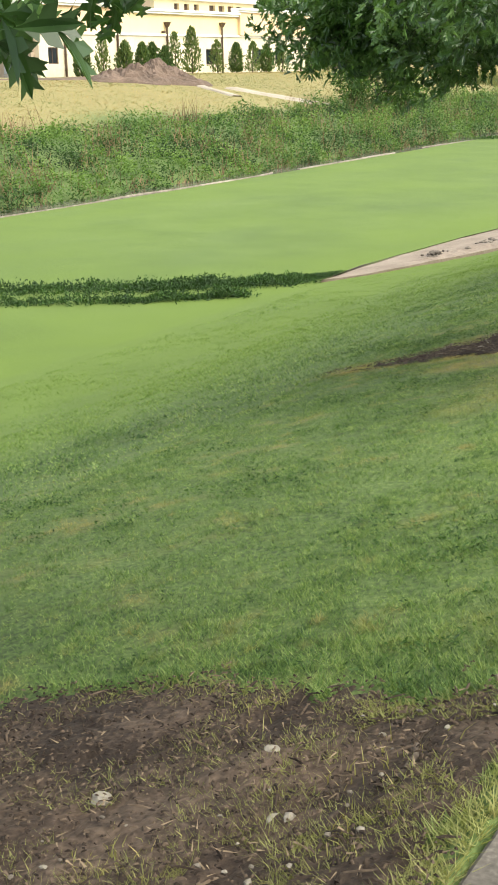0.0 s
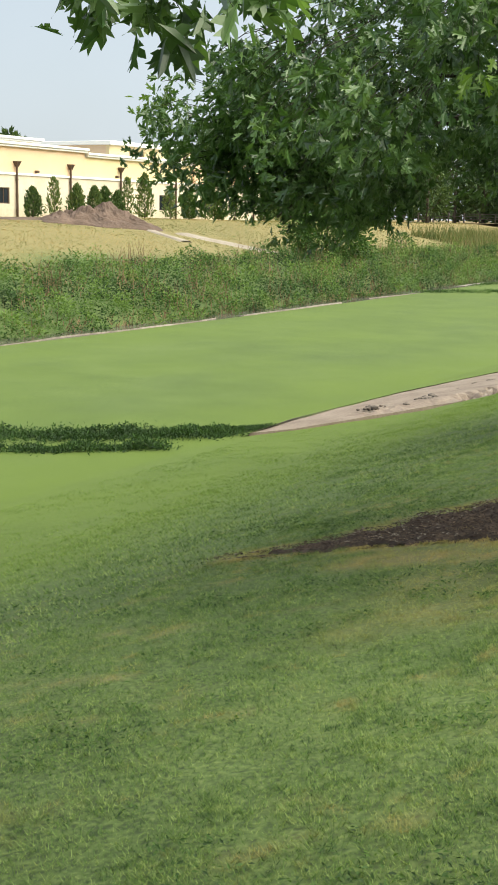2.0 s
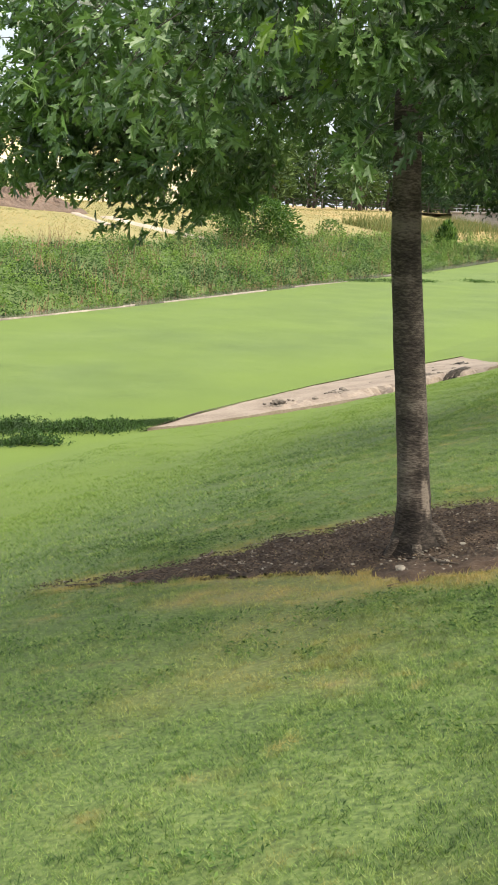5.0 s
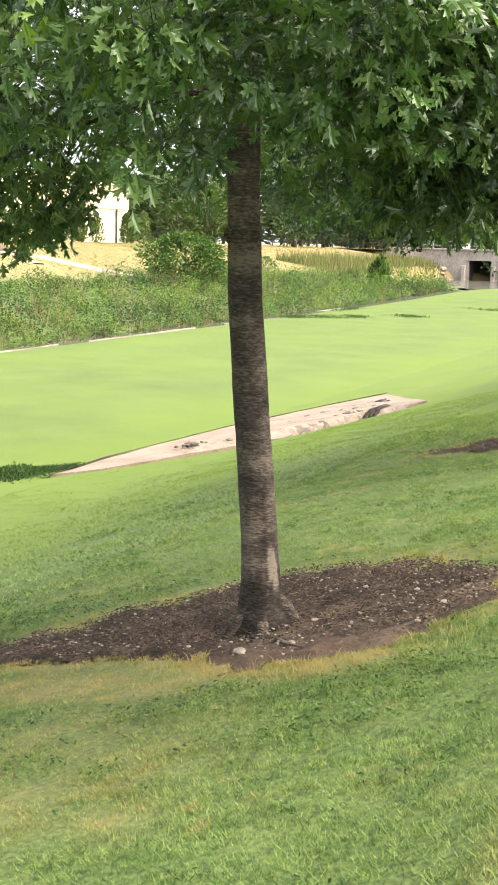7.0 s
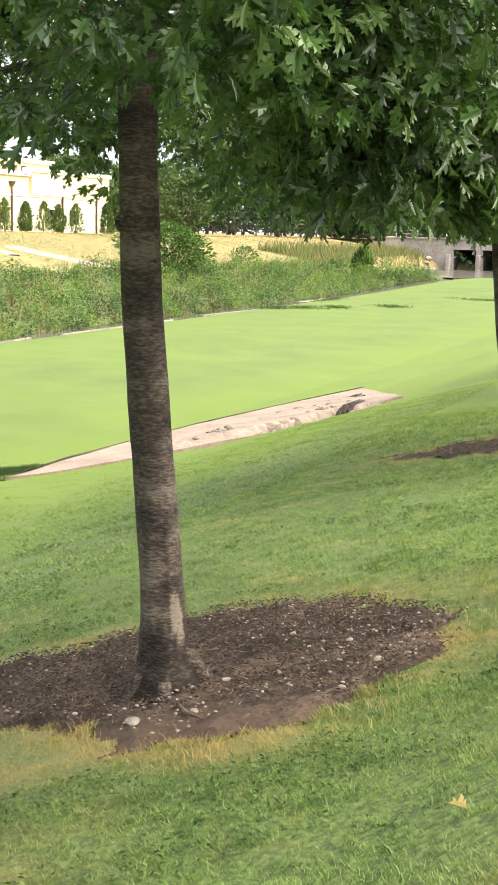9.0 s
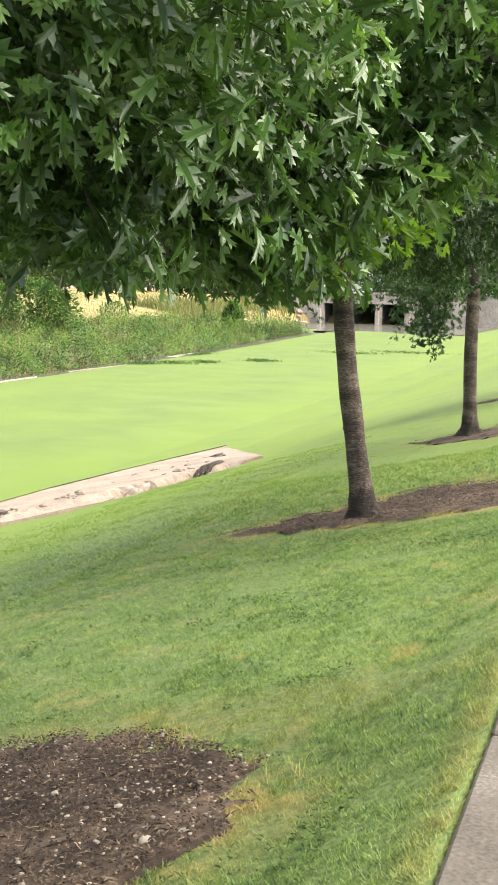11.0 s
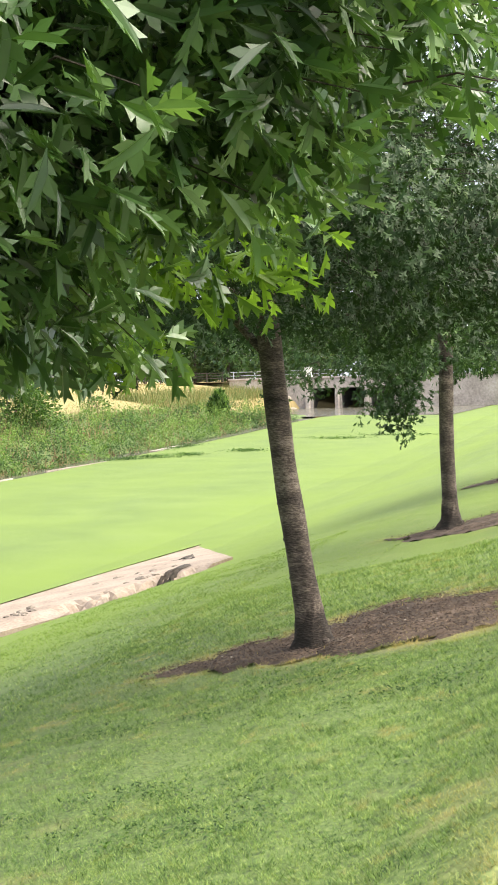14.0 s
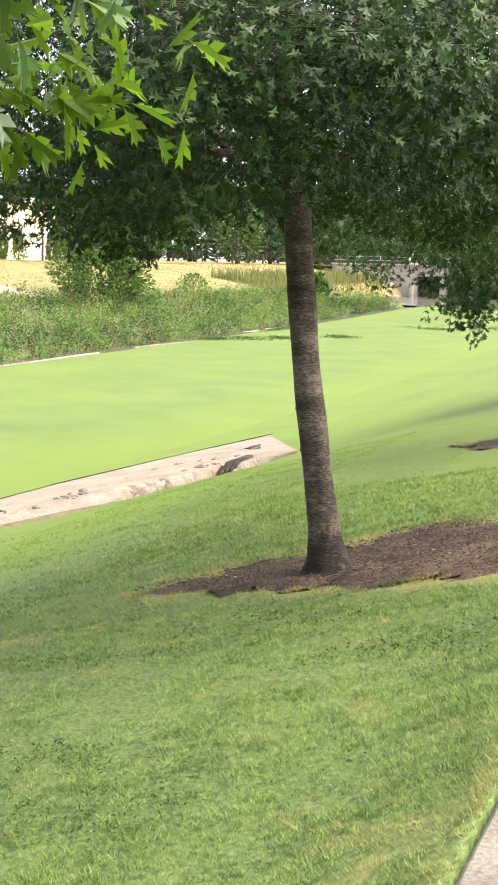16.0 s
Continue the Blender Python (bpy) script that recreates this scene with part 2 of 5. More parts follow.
def part(name, data, material, parent=None, label=""):
    """Links a bmesh or mesh as one mesh object, in the parent's space."""
    if isinstance(data, bmesh.types.BMesh):
        me = bpy.data.meshes.new(name)
        data.to_mesh(me)
        data.free()
    else:
        me = data
    if material and not me.materials:
        me.materials.append(material)
    ob = new(name, me)
    if parent:
        ob.parent = parent
    if label:
        tagged(ob, label)
    return ob


def soup(name, V, F, smooth=False, **attrs):
    """A triangle mesh from arrays, with float values per vertex."""
    me = bpy.data.meshes.new(name)
    V, F = np.asarray(V, np.float32), np.asarray(F, np.int32)
    me.vertices.add(len(V))
    me.vertices.foreach_set("co", V.ravel())
    me.loops.add(F.size)
    me.loops.foreach_set("vertex_index", F.ravel())
    me.polygons.add(len(F))
    me.polygons.foreach_set("loop_start", np.arange(0, F.size, F.shape[1], dtype=np.int32))
    me.polygons.foreach_set("use_smooth", np.full(len(F), smooth))
    for key, values in attrs.items():
        me.attributes.new(key, "FLOAT", "POINT").data.foreach_set("value", np.asarray(values, np.float32))
    me.update(calc_edges=True)
    return me


def box(bm, x0, y0, z0, x1, y1, z1, bevel=0.0):
    v = bmesh.ops.create_cube(bm, size=1.0, matrix=Matrix.LocRotScale(((x0 + x1) / 2, (y0 + y1) / 2, (z0 + z1) / 2), None, (x1 - x0, y1 - y0, z1 - z0)))["verts"]
    if bevel:
        bmesh.ops.bevel(bm, geom=list({e for a in v for e in a.link_edges}), offset=bevel, segments=1, affect="EDGES")
    return bm


def boxes(*rows, bevel=0.0):
    bm = bmesh.new()
    for r in rows:
        box(bm, *r, bevel=bevel)
    return bm


def tube(points, radii, sides=8, wobble=0.0, seed=0.0):
    """A tapered tube along points, closed at both ends: vertices and quads as triangles."""
    P, n = np.array(points, float), len(points)
    V, F = [], []
    for i in range(n):
        d = Vector(P[min(i + 1, n - 1)] - P[max(i - 1, 0)]).normalized()
        a = d.cross(Vector((0.3, 1, 0.1))).normalized()
        b = d.cross(a)
        for k in range(sides):
            ang = 2 * math.pi * k / sides
            r = radii[i]
            if wobble:
                r *= 1 + wobble * noise.noise(Vector((math.cos(ang) * 1.6 + seed, math.sin(ang) * 1.6, P[i][2] * 2.2)))
            V.append(Vector(P[i]) + (a * math.cos(ang) + b * math.sin(ang)) * r)
    for i in range(n - 1):
        for k in range(sides):
            p, q = i * sides + k, i * sides + (k + 1) % sides
            F += [(p, q, q + sides), (p, q + sides, p + sides)]
    for base in (0, (n - 1) * sides):
        F += [(base, base + k, base + k + 1) if base else (base, base + k + 1, base + k) for k in range(1, sides - 1)]
    return np.array(V, float), np.array(F, int)


def merge(pieces):
    V, F, at = [], [], 0
    for v, f in pieces:
        V.append(v)
        F.append(f + at)
        at += len(v)
    return np.concatenate(V), np.concatenate(F)


def smooth01(a, b, t):
    u = np.clip((np.asarray(t, float) - a) / (b - a), 0, 1)
    return u * u * (3 - 2 * u)


rng = np.random.default_rng(7)


def lumps(x, y, size, seed=0):
    """Cheap smooth noise of about -1 to 1, for arrays."""
    x, y = np.asarray(x, float) / size, np.asarray(y, float) / size
    r = np.random.default_rng(seed)
    out = 0
    for k in range(7):
        a, f, p = r.uniform(0, 6.28), r.uniform(0.7, 2.2), r.uniform(0, 6.28)
        out = out + np.sin((x * math.cos(a) + y * math.sin(a)) * f * 2.2 + p) / (0.8 + f * 0.5)
    return out / 3.2


def fleck(x, y, size, seed=0):
    """Uneven value noise of about -1 to 1, for arrays: blotches with no rhythm."""
    x, y = np.asarray(x, float) / size, np.asarray(y, float) / size
    table, out = np.random.default_rng(1000 + seed).uniform(-1, 1, (256, 256)), 0
    for q, (freq, share) in enumerate(((1.0, 0.62), (2.3, 0.45))):
        u, v = x * freq + 31.7 * q, y * freq + 11.3 * q
        i, j = np.floor(u).astype(int), np.floor(v).astype(int)
        a, b = u - i, v - j
        a, b = a * a * (3 - 2 * a), b * b * (3 - 2 * b)
        c = lambda p, w: table[(i + p) & 255, (j + w) & 255]
        out = out + share * ((c(0, 0) * (1 - a) + c(1, 0) * a) * (1 - b) + (c(0, 1) * (1 - a) + c(1, 1) * a) * b)
    return out * 1.25


# ---- ground ----
PX = [-2500, -200, -61, -56, -50, -44, -38, -34, -31.7, -31.2, -30.2, -29.6, -28, -13.5, -10.8, -8.1, -5.4, -4.1, -2.75, -1.2, -0.578, -0.560, 0.925, 0.955, 6, 40, 2500]
PZ = [2.0, 2.0, 1.3, 1.2, 0.6, -0.4, -1.4, -2.3, -2.95, -3.42, -3.42, -3.1, -3.05, -3.15, -2.8, -2.1, -1.32, -1.0, -0.72, -0.32, -0.012, -0.12, -0.12, -0.03, 0.1, 0.6, 1.0]


def flume_dip(x, y):
    """How deep the flume's near side has washed out: a trough along its grassy edge."""
    x, y = np.asarray(x, float), np.asarray(y, float)
    along, across = (x + 10.25) * 0.47 + (y - 24.2) * 0.88, (x + 10.25) * -0.88 + (y - 24.2) * 0.47
    rag = 0.16 * lumps(x, y, 0.45, 17) + 0.10 * lumps(x, y, 0.16, 18)
    deep = smooth01(-0.2, 0.5, along + rag) * smooth01(3.6, 2.4, along + rag)
    mild = 0.35 * smooth01(-3.6, -2.6, along + rag) * smooth01(0.4, -0.4, along)
    return (0.50 * deep + 0.25 * mild) * smooth01(-0.25, 0.05, across) * smooth01(0.85, 0.30, across + 1.6 * rag)


def ground(x, y):
    """The height of the ground: a slope down from the sidewalk, the flat channel lawn, a weedy bank and a field."""
    x, y = np.asarray(x, float), np.asarray(y, float)
    z = np.interp(x, PX, PZ)
    z = z + 0.5 * smooth01(30, 112, y) * smooth01(-6, -13, x) * smooth01(-36, -31, x)
    z = z + 0.45 * smooth01(82, 121, y) * smooth01(-6, -13, x) * smooth01(-36, -31, x)
    z = z + (lumps(x, y, 3.5, 3) * 0.03 + lumps(x, y, 0.6, 7) * 0.012) * smooth01(-0.9, -3, x) * smooth01(-14, -12, x) + lumps(x, y, 9, 4) * 0.10 * smooth01(-32, -40, x)
    pond = (np.clip((x + 31.5) / 10.5, -9, 9) ** 4 + np.clip((y - 137) / 15.5, -9, 9) ** 4) ** 0.25
    z = np.where(x > -52, z + (-3.5 - z) * smooth01(1.08, 0.92, pond), z)
    side = np.abs(x + 33)
    rise = np.maximum(smooth01(158.9, 160.2, y), smooth01(128, 152, y) * smooth01(18.2, 27, side))
    z = z + (np.maximum(1.35, z) - z) * rise
    near = (x > -14) & (x < -8) & (y > 19) & (y < 30)
    return z - 1.4 * np.where(near, flume_dip(x, y), 0) if near.any() else z


def gz(x, y):
    return float(ground(x, y))


def grid(name, xs, ys, lift=0.0):
    X, Y = np.meshgrid(xs, ys, indexing="ij")
    V = np.stack([X, Y, ground(X, Y) + lift], -1).reshape(-1, 3)
    i, j = np.meshgrid(np.arange(len(xs) - 1), np.arange(len(ys) - 1), indexing="ij")
    a = (i * len(ys) + j).ravel()
    n = len(ys)
    return V, np.stack([a, a + n, a + n + 1, a + 1], -1)


BEDS = [
    [(-5.4, -3.3), (-4.2, -2.9), (-2.8, -2.9), (-2.2, -2.7), (-1.9, -2.6), (-1.6, -2.75), (-1.1, -2.8), (-0.66, -3.0), (-0.64, -4.0), (-0.75, -4.7), (-2.5, -4.8), (-3.6, -4.3)],
    [(-5.5, 4.85), (-4.7, 5.15), (-4.35, 5.55), (-3.9, 6.1), (-3.6, 6.5), (-3.1, 6.8), (-2.47, 6.75), (-1.83, 6.35), (-1.37, 5.6), (-1.62, 5.05), (-1.84, 4.45), (-2.24, 4.25), (-2.68, 4.3), (-2.9, 4.6), (-3.3, 4.62), (-4.1, 4.68), (-5.2, 4.7)],
    [(-4.5, 13.4), (-4.0, 13.75), (-3.24, 14.4), (-2.33, 15.2), (-1.8, 15.0), (-1.26, 14.4), (-1.1, 12.9), (-1.4, 12.75), (-1.9, 12.77), (-2.63, 13.05), (-3.5, 13.08)],
    [(-4.2, 22.3), (-3.1, 22.9), (-2.0, 23.0), (-1.5, 22.0), (-1.8, 20.6), (-2.9, 21.2)],
    [(-4.1, 31.0), (-3.1, 31.5), (-2.0, 31.7), (-1.5, 30.8), (-1.8, 29.6), (-2.9, 29.9)],
]


def bed_fringe(x, y):
    """Dead yellowed turf along the rims of the beds."""
    near = np.full(np.shape(x), 9.0)
    for bed in BEDS[1:4]:
        for (ax, ay), (bx, by) in zip(bed, bed[1:] + bed[:1]):
            dx, dy = bx - ax, by - ay
            t = np.clip(((x - ax) * dx + (y - ay) * dy) / (dx * dx + dy * dy), 0, 1)
            near = np.minimum(near, np.hypot(x - ax - t * dx, y - ay - t * dy))
    return np.clip(0.9 * np.exp(-((near / 0.25) ** 2)) * (0.5 + 0.8 * lumps(x, y, 0.35, 70) + 0.6 * lumps(x, y, 0.09, 71)), 0, 0.8)


def dryness(x, y):
    """How straw-coloured the turf is: the burnt patch by the second bed and scattered thin spots."""
    d = smooth01(1.0, 0.25, np.hypot((x + 3.4) / 0.95, (y - 4.12) / 0.60) + 0.2 * lumps(x, y, 0.5, 8))
    d = np.maximum(d, 0.22 * smooth01(1.0, 0.3, np.hypot((x + 1.9) / 1.5, (y - 6.9) / 0.6) + 0.25 * lumps(x, y, 0.6, 9)))
    d = np.maximum(d, 0.7 * smooth01(0.3, 1.1, 0.55 * fleck(x, y, 0.45, 10) + 0.85 * fleck(x, y, 0.11, 11)) * smooth01(-9, -5, x) * (1 - 0.6 * smooth01(-1.7, -1.0, x) * smooth01(7.5, 6, y)))
    d = np.maximum(d, 0.5 * smooth01(1.1, 0.2, np.hypot((x + 2.7) / 0.9, (y - 2.9) / 1.3) + 0.3 * lumps(x, y, 0.4, 17)))
    d = np.maximum(d, 0.6 * smooth01(-39.5, -44, x + 1.5 * lumps(x, y, 5, 12)))
    d = np.maximum(d, 0.9 * smooth01(104, 116, y) * smooth01(-33, -36, x))
    d = np.where(x > -12, d * (0.66 + 0.5 * fleck(x, y, 0.10, 72) + 0.25 * fleck(x, y, 0.4, 73)), d)
    return np.clip(np.maximum(d, bed_fringe(x, y)), 0, 1)


def sunlit_lushness(x, y):
    """Channel-floor green, with sunlight painted onto its toe and the tree-shaded far slope."""
    return np.clip(smooth01(-6.6, -9.6, x + 0.5 * lumps(x, y, 3, 13)) * (0.68 + 0.16 * lumps(x, y, 6, 14) + 0.12 * lumps(x, y, 1.9, 15) + 0.08 * lumps(x, y, 0.7, 16) - 0.16 * smooth01(-14, -19, x) - 0.13 * np.exp(-(((x + 17.5 + 1.2 * lumps(x, y, 7, 19)) / 2.2) ** 2)) - 0.12 * np.exp(-(((x + 24.5) / 1.6) ** 2))), 0, 1) * smooth01(-31, -29.5, x) + 0.85 * smooth01(14, 22, y) * smooth01(-1.2, -2.5, x) * smooth01(-10, -8, x) * (0.8 + 0.4 * lumps(x, y * 0.5, 1.6, 20))


def inside(poly, x, y, rag=0.19):
    """How far points lie inside a closed outline, as a flag per point, with a ragged edge."""
    x = x + rag * lumps(x, y, 0.35, 21) + 1.2 * (rag - 0.1) * lumps(x, y, 0.12, 23)
    y = y + rag * lumps(x, y, 0.35, 22) + 1.2 * (rag - 0.1) * lumps(x, y, 0.12, 24)
    hit = np.zeros(np.shape(x), bool)
    for (ax, ay), (bx, by) in zip(poly, poly[1:] + poly[:1]):
        cross = ((ay > y) != (by > y)) & (x < (bx - ax) * (y - ay) / (by - ay + 1e-9) + ax)
        hit ^= cross
    return hit


xs = np.concatenate([[-2500, -1200, -600, -300, -180, -120, -95, -80, -70], np.arange(-64, -34, 1.0), np.arange(-34, -27, 0.35), np.arange(-27, -14, 0.6), np.arange(-14, -0.7, 0.16), [-0.64, -0.578, -0.560, 0.2, 0.925, 0.955, 1.5, 2.5, 4, 7, 12, 20, 40, 80, 200, 600, 2500]])
ys = np.concatenate([[-2500, -800, -300, -120, -60, -30, -20, -14], np.arange(-10, 16, 0.16), np.arange(16, 20, 0.45), np.arange(20, 28.5, 0.16), np.arange(28.5, 40, 0.45), np.arange(40, 118, 1.1), np.arange(118, 156, 0.8), [160, 170, 185, 210, 260, 400, 800, 2500]])
V, F = grid("ground", xs, ys)
for bed in BEDS:
    V[inside(bed, V[:, 0], V[:, 1], 0.1), 2] -= 0.03
lawn = part("ground", soup("ground", V, F, True, dry=dryness(V[:, 0], V[:, 1]) * np.where(V[:, 0] > -9, 0.5, 1), sunlit_lush=sunlit_lushness(V[:, 0], V[:, 1])), M_ground)
tagged(lawn, "mown green grass ground sloping to a flat channel lawn", "ground", kind="structure")

# ---- water, flume, sidewalk ----
def sheet(name, x0, x1, y0, y1, z, material, label, category):
    bm = bmesh.new()
    bm.faces.new([bm.verts.new(p) for p in ((x0, y0, z), (x1, y0, z), (x1, y1, z), (x0, y1, z))])
    return tagged(part(name, bm, material), label, category, kind="structure")


sheet("water", -46, -17, 118, 149.9, -2.13, M_water, "still brown water pooled before the culvert", "water")
V, F = grid("water", np.array([-31.45, -29.9]), np.arange(-60, 116.5, 2.0))
V[:, 2] = -3.17 + 0.5 * smooth01(30, 112, V[:, 1]) + 0.45 * smooth01(82, 121, V[:, 1])
tagged(part("water", soup("water", V, F), M_water), "narrow strip of shallow brown water along the bank", "water", kind="structure")


def strip_along(name, x0, x1, ys, drop, rise, material, wander=0.12, seed=1):
    """A concrete edge strip that follows the ground along y."""
    bm = bmesh.new()
    rows = []
    for y in ys:
        w = wander * float(lumps(y, 0.0, 4, seed))
        z = -3.12 + 0.5 * float(smooth01(30, 112, y)) + 0.45 * float(smooth01(82, 121, y))
        rows.append([bm.verts.new(p) for p in ((x0 + w, y, z + drop), (x0 + w, y, z + rise), (x1 + w, y, z + rise + 0.03), (x1 + w, y, z + drop))])
    for a, b in zip(rows, rows[1:]):
        for k in range(4):
            bm.faces.new((a[k], a[(k + 1) % 4], b[(k + 1) % 4], b[k]))
    bm.faces.new(rows[0])
    bm.faces.new(rows[-1][::-1])
    bmesh.ops.recalc_face_normals(bm, faces=bm.faces)
    return part(name, bm, material)


for q, (ya, yb, xa, xb) in enumerate(((-40, 21, -30.0, -29.9), (26, 45, -30.02, -29.9), (47, 58, -30.1, -29.86), (62, 69, -30.05, -29.9), (77, 83, -30.5, -29.8))):
    edge = strip_along("channel_edge", xa, xb, list(np.arange(ya, yb + 0.1, 1.0)), -0.5, -0.012, M_edge, 0.3, q)
    tagged(edge, "pale worn concrete edge along the lawn beside the water", "kerb", kind="structure")

FLUME = [(-13.35, 18.9), (-13.5, 21.5), (-13.35, 23.8), (-13.1, 26.6), (-12.2, 31.0), (-11.5, 34.3), (-9.8, 30.9), (-8.3, 27.7), (-9.2, 26.2), (-9.95, 24.85), (-11.77, 20.9), (-12.6, 19.7)]


def flume():
    """The sloping concrete flume: a slab that follows the toe of the slope, with its broken, undercut side."""
    thing = empty("concrete_flume", -11, 26, gz(-11, 26))
    o = thing.location
    bm = bmesh.new()
    top = [bm.verts.new((x - o.x, y - o.y, gz(x, y) + 1.4 * float(flume_dip(x, y)) + 0.05 - o.z)) for x, y in FLUME]
    low = [bm.verts.new((x - o.x, y - o.y, gz(x, y) + 1.4 * float(flume_dip(x, y)) - 0.22 - o.z)) for x, y in FLUME]
    pairs = [(0, 1, 11), (1, 10, 11), (1, 2, 10), (2, 9, 10), (2, 3, 9), (3, 8, 9), (3, 4, 8), (4, 7, 8), (4, 6, 7), (4, 5, 6)]
    for a, b, c in pairs:
        bm.faces.new((top[a], top[c], top[b]))
        bm.faces.new((low[a], low[b], low[c]))
    n = len(FLUME)
    for k in range(n):
        bm.faces.new((top[k], top[(k + 1) % n], low[(k + 1) % n], low[k]))
    bmesh.ops.recalc_face_normals(bm, faces=bm.faces)
    bmesh.ops.subdivide_edges(bm, edges=list(bm.edges), cuts=22, use_grid_fill=True)
    for v in bm.verts:
        v.co.z += 0.02 * noise.noise(v.co * 0.9) - float(flume_dip(v.co.x + o.x, v.co.y + o.y))
    part("slab", bm, M_flume, thing)

    def scar(name, pts, lift, material, label):
        """A broken-out hollow, ragged, lying in the slab."""
        bm = bmesh.new()
        c = np.mean(pts, 0)
        ring = []
        P = np.array(pts, float)
        for k in range(len(P)):
            a, b = P[k], P[(k + 1) % len(P)]
            for s in np.arange(0, 1, 0.2):
                p = a + (b - a) * s
                p = p + 0.17 * np.array([noise.noise(Vector((p[0] * 2.3, p[1] * 2.3, 1))), noise.noise(Vector((p[0] * 2.3, p[1] * 2.3, 7)))])
                ring.append(p)
        m, rings, rows = len(ring), 7, []
        for q in range(rings):
            s = 1 - q / rings
            row = []
            for p in ring:
                a = c + (p - c) * s
                bumpy = 0.05 * noise.noise(Vector((a[0] * 5, a[1] * 5, 3))) * (q > 0) + 0.03 * noise.noise(Vector((a[0] * 13, a[1] * 13, 5))) * (q > 0)
                row.append(bm.verts.new((a[0] - o.x, a[1] - o.y, gz(*a) + 0.4 * float(flume_dip(*a)) + 0.7 * lift - 0.04 * (q == 0) + bumpy - o.z)))
            rows.append(row)
        for q in range(rings - 1):
            for k in range(m):
                bm.faces.new((rows[q][k], rows[q][(k + 1) % m], rows[q + 1][(k + 1) % m], rows[q + 1][k]))
        bm.faces.new(rows[-1])
        bmesh.ops.recalc_face_normals(bm, faces=bm.faces)
        part(name, bm, material, thing, label)

    scar("rubble_patch", [(-11.0, 27.6), (-10.5, 25.4), (-10.1, 25.0), (-9.75, 27.2), (-9.7, 29.2), (-10.35, 30.6), (-10.9, 30.3), (-11.1, 29.0)], 0.10, M_rubble, "pinkish eroded patch with exposed rubble")
    # this dark patch paints the undercut's shade over the trough
    scar("broken_hollow", [(-10.15, 24.9), (-9.8, 24.95), (-9.45, 25.6), (-9.15, 26.3), (-9.3, 27.6), (-9.5, 28.3), (-9.62, 27.4), (-9.66, 26.5), (-9.98, 25.6)], 0.19, M_undershade, "undercut hollow in the broken concrete, its shade painted dark")
    scar("crack", [(-10.95, 30.4), (-10.4, 30.95), (-9.75, 29.4), (-9.85, 28.9), (-10.3, 30.1)], 0.17, M_crack, "dark ragged crack in the concrete")
    scar("rubble_heap", [(-11.15, 27.9), (-10.7, 26.6), (-10.35, 25.8), (-10.25, 26.6), (-10.6, 28.0), (-10.9, 28.6)], 0.13, M_crack, "heap of grey broken concrete")
    scar("worn_patch", [(-11.42, 23.0), (-11.15, 24.3), (-11.3, 25.0), (-11.75, 24.9), (-11.85, 23.9)], 0.10, M_rubble, "grey eroded patch with loose rubble")
    soil = [(-13.45, 18.7), (-13.65, 21.5), (-13.5, 23.8), (-13.28, 26.6), (-12.4, 31.0), (-11.6, 34.6), (-11.45, 34.4), (-12.15, 31.0), (-13.06, 26.6), (-13.3, 23.8), (-13.42, 21.5), (-13.3, 18.9)]
    bm = bmesh.new()
    a = [bm.verts.new((x - o.x, y - o.y, gz(x, y) + (0.075 if q > 5 else 0.03) - o.z)) for q, (x, y) in enumerate(soil)]
    for q in range(5):
        bm.faces.new((a[q], a[q + 1], a[10 - q], a[11 - q]))
    part("soil_line", bm, M_soil, thing, "line of dark soil along the slab")
    r = random.Random(5)
    for q in range(46):
        zone = ((-11.0, 28.2, 0.45, 1.0), (-10.3, 27.6, 0.25, 1.6), (-11.5, 24.2, 0.22, 0.6), (-12.2, 22.7, 0.18, 0.4))[q % 4]
        px, py, s = zone[0] + r.gauss(0, zone[2]) * 0.6, zone[1] + r.gauss(0, zone[3]) * 0.6, r.uniform(0.04, 0.13)
        bm = bmesh.new()
        bmesh.ops.create_icosphere(bm, subdivisions=1, radius=s)
        for v in bm.verts:
            v.co *= 1 + 0.3 * noise.noise(v.co * 9 + Vector((q, 0, 0)))
            v.co.z *= 0.6
            v.co += Vector((px - o.x, py - o.y, gz(px, py) + 0.10 - o.z))
        part("rubble_stone", bm, M_rubble, thing)
    scar("worn_patch", [(-12.2, 22.2), (-11.9, 22.3), (-12.1, 23.3), (-12.45, 23.0)], 0.10, M_rubble, "grey eroded patch with loose rubble")
    return tagged(thing, "weathered tan concrete flume broken along its edge, set in the lawn", "drain")


flume()

# sidewalk of separate cast panels
walk_way = empty("pavement")
tagged(walk_way, "worn grey concrete sidewalk of cast panels beside the grass", "sidewalk", kind="structure")
bm = boxes((-0.75, -0.74, -0.11, 0.75, 0.74, 0.0), bevel=0.012)
panel_mesh = bpy.data.meshes.new("panel")
bm.to_mesh(panel_mesh)
bm.free()
panel_mesh.materials.append(M_walk)
for k in range(-9, 26):
    ob = new("panel", panel_mesh)
    ob.parent = walk_way
    ob.matrix_basis = pose(0.19, k * 1.5 + 0.4, 0.0 + 0.004 * math.sin(k * 2.1), 0.1 * math.sin(k), 0.1 * math.cos(k * 1.7), 0)


# ---- mulch beds ----
TREES = [(-3.0, -3.4), (-2.82, 5.13), (-2.82, 13.55), (-2.93, 22.2), (-2.9, 30.8)]


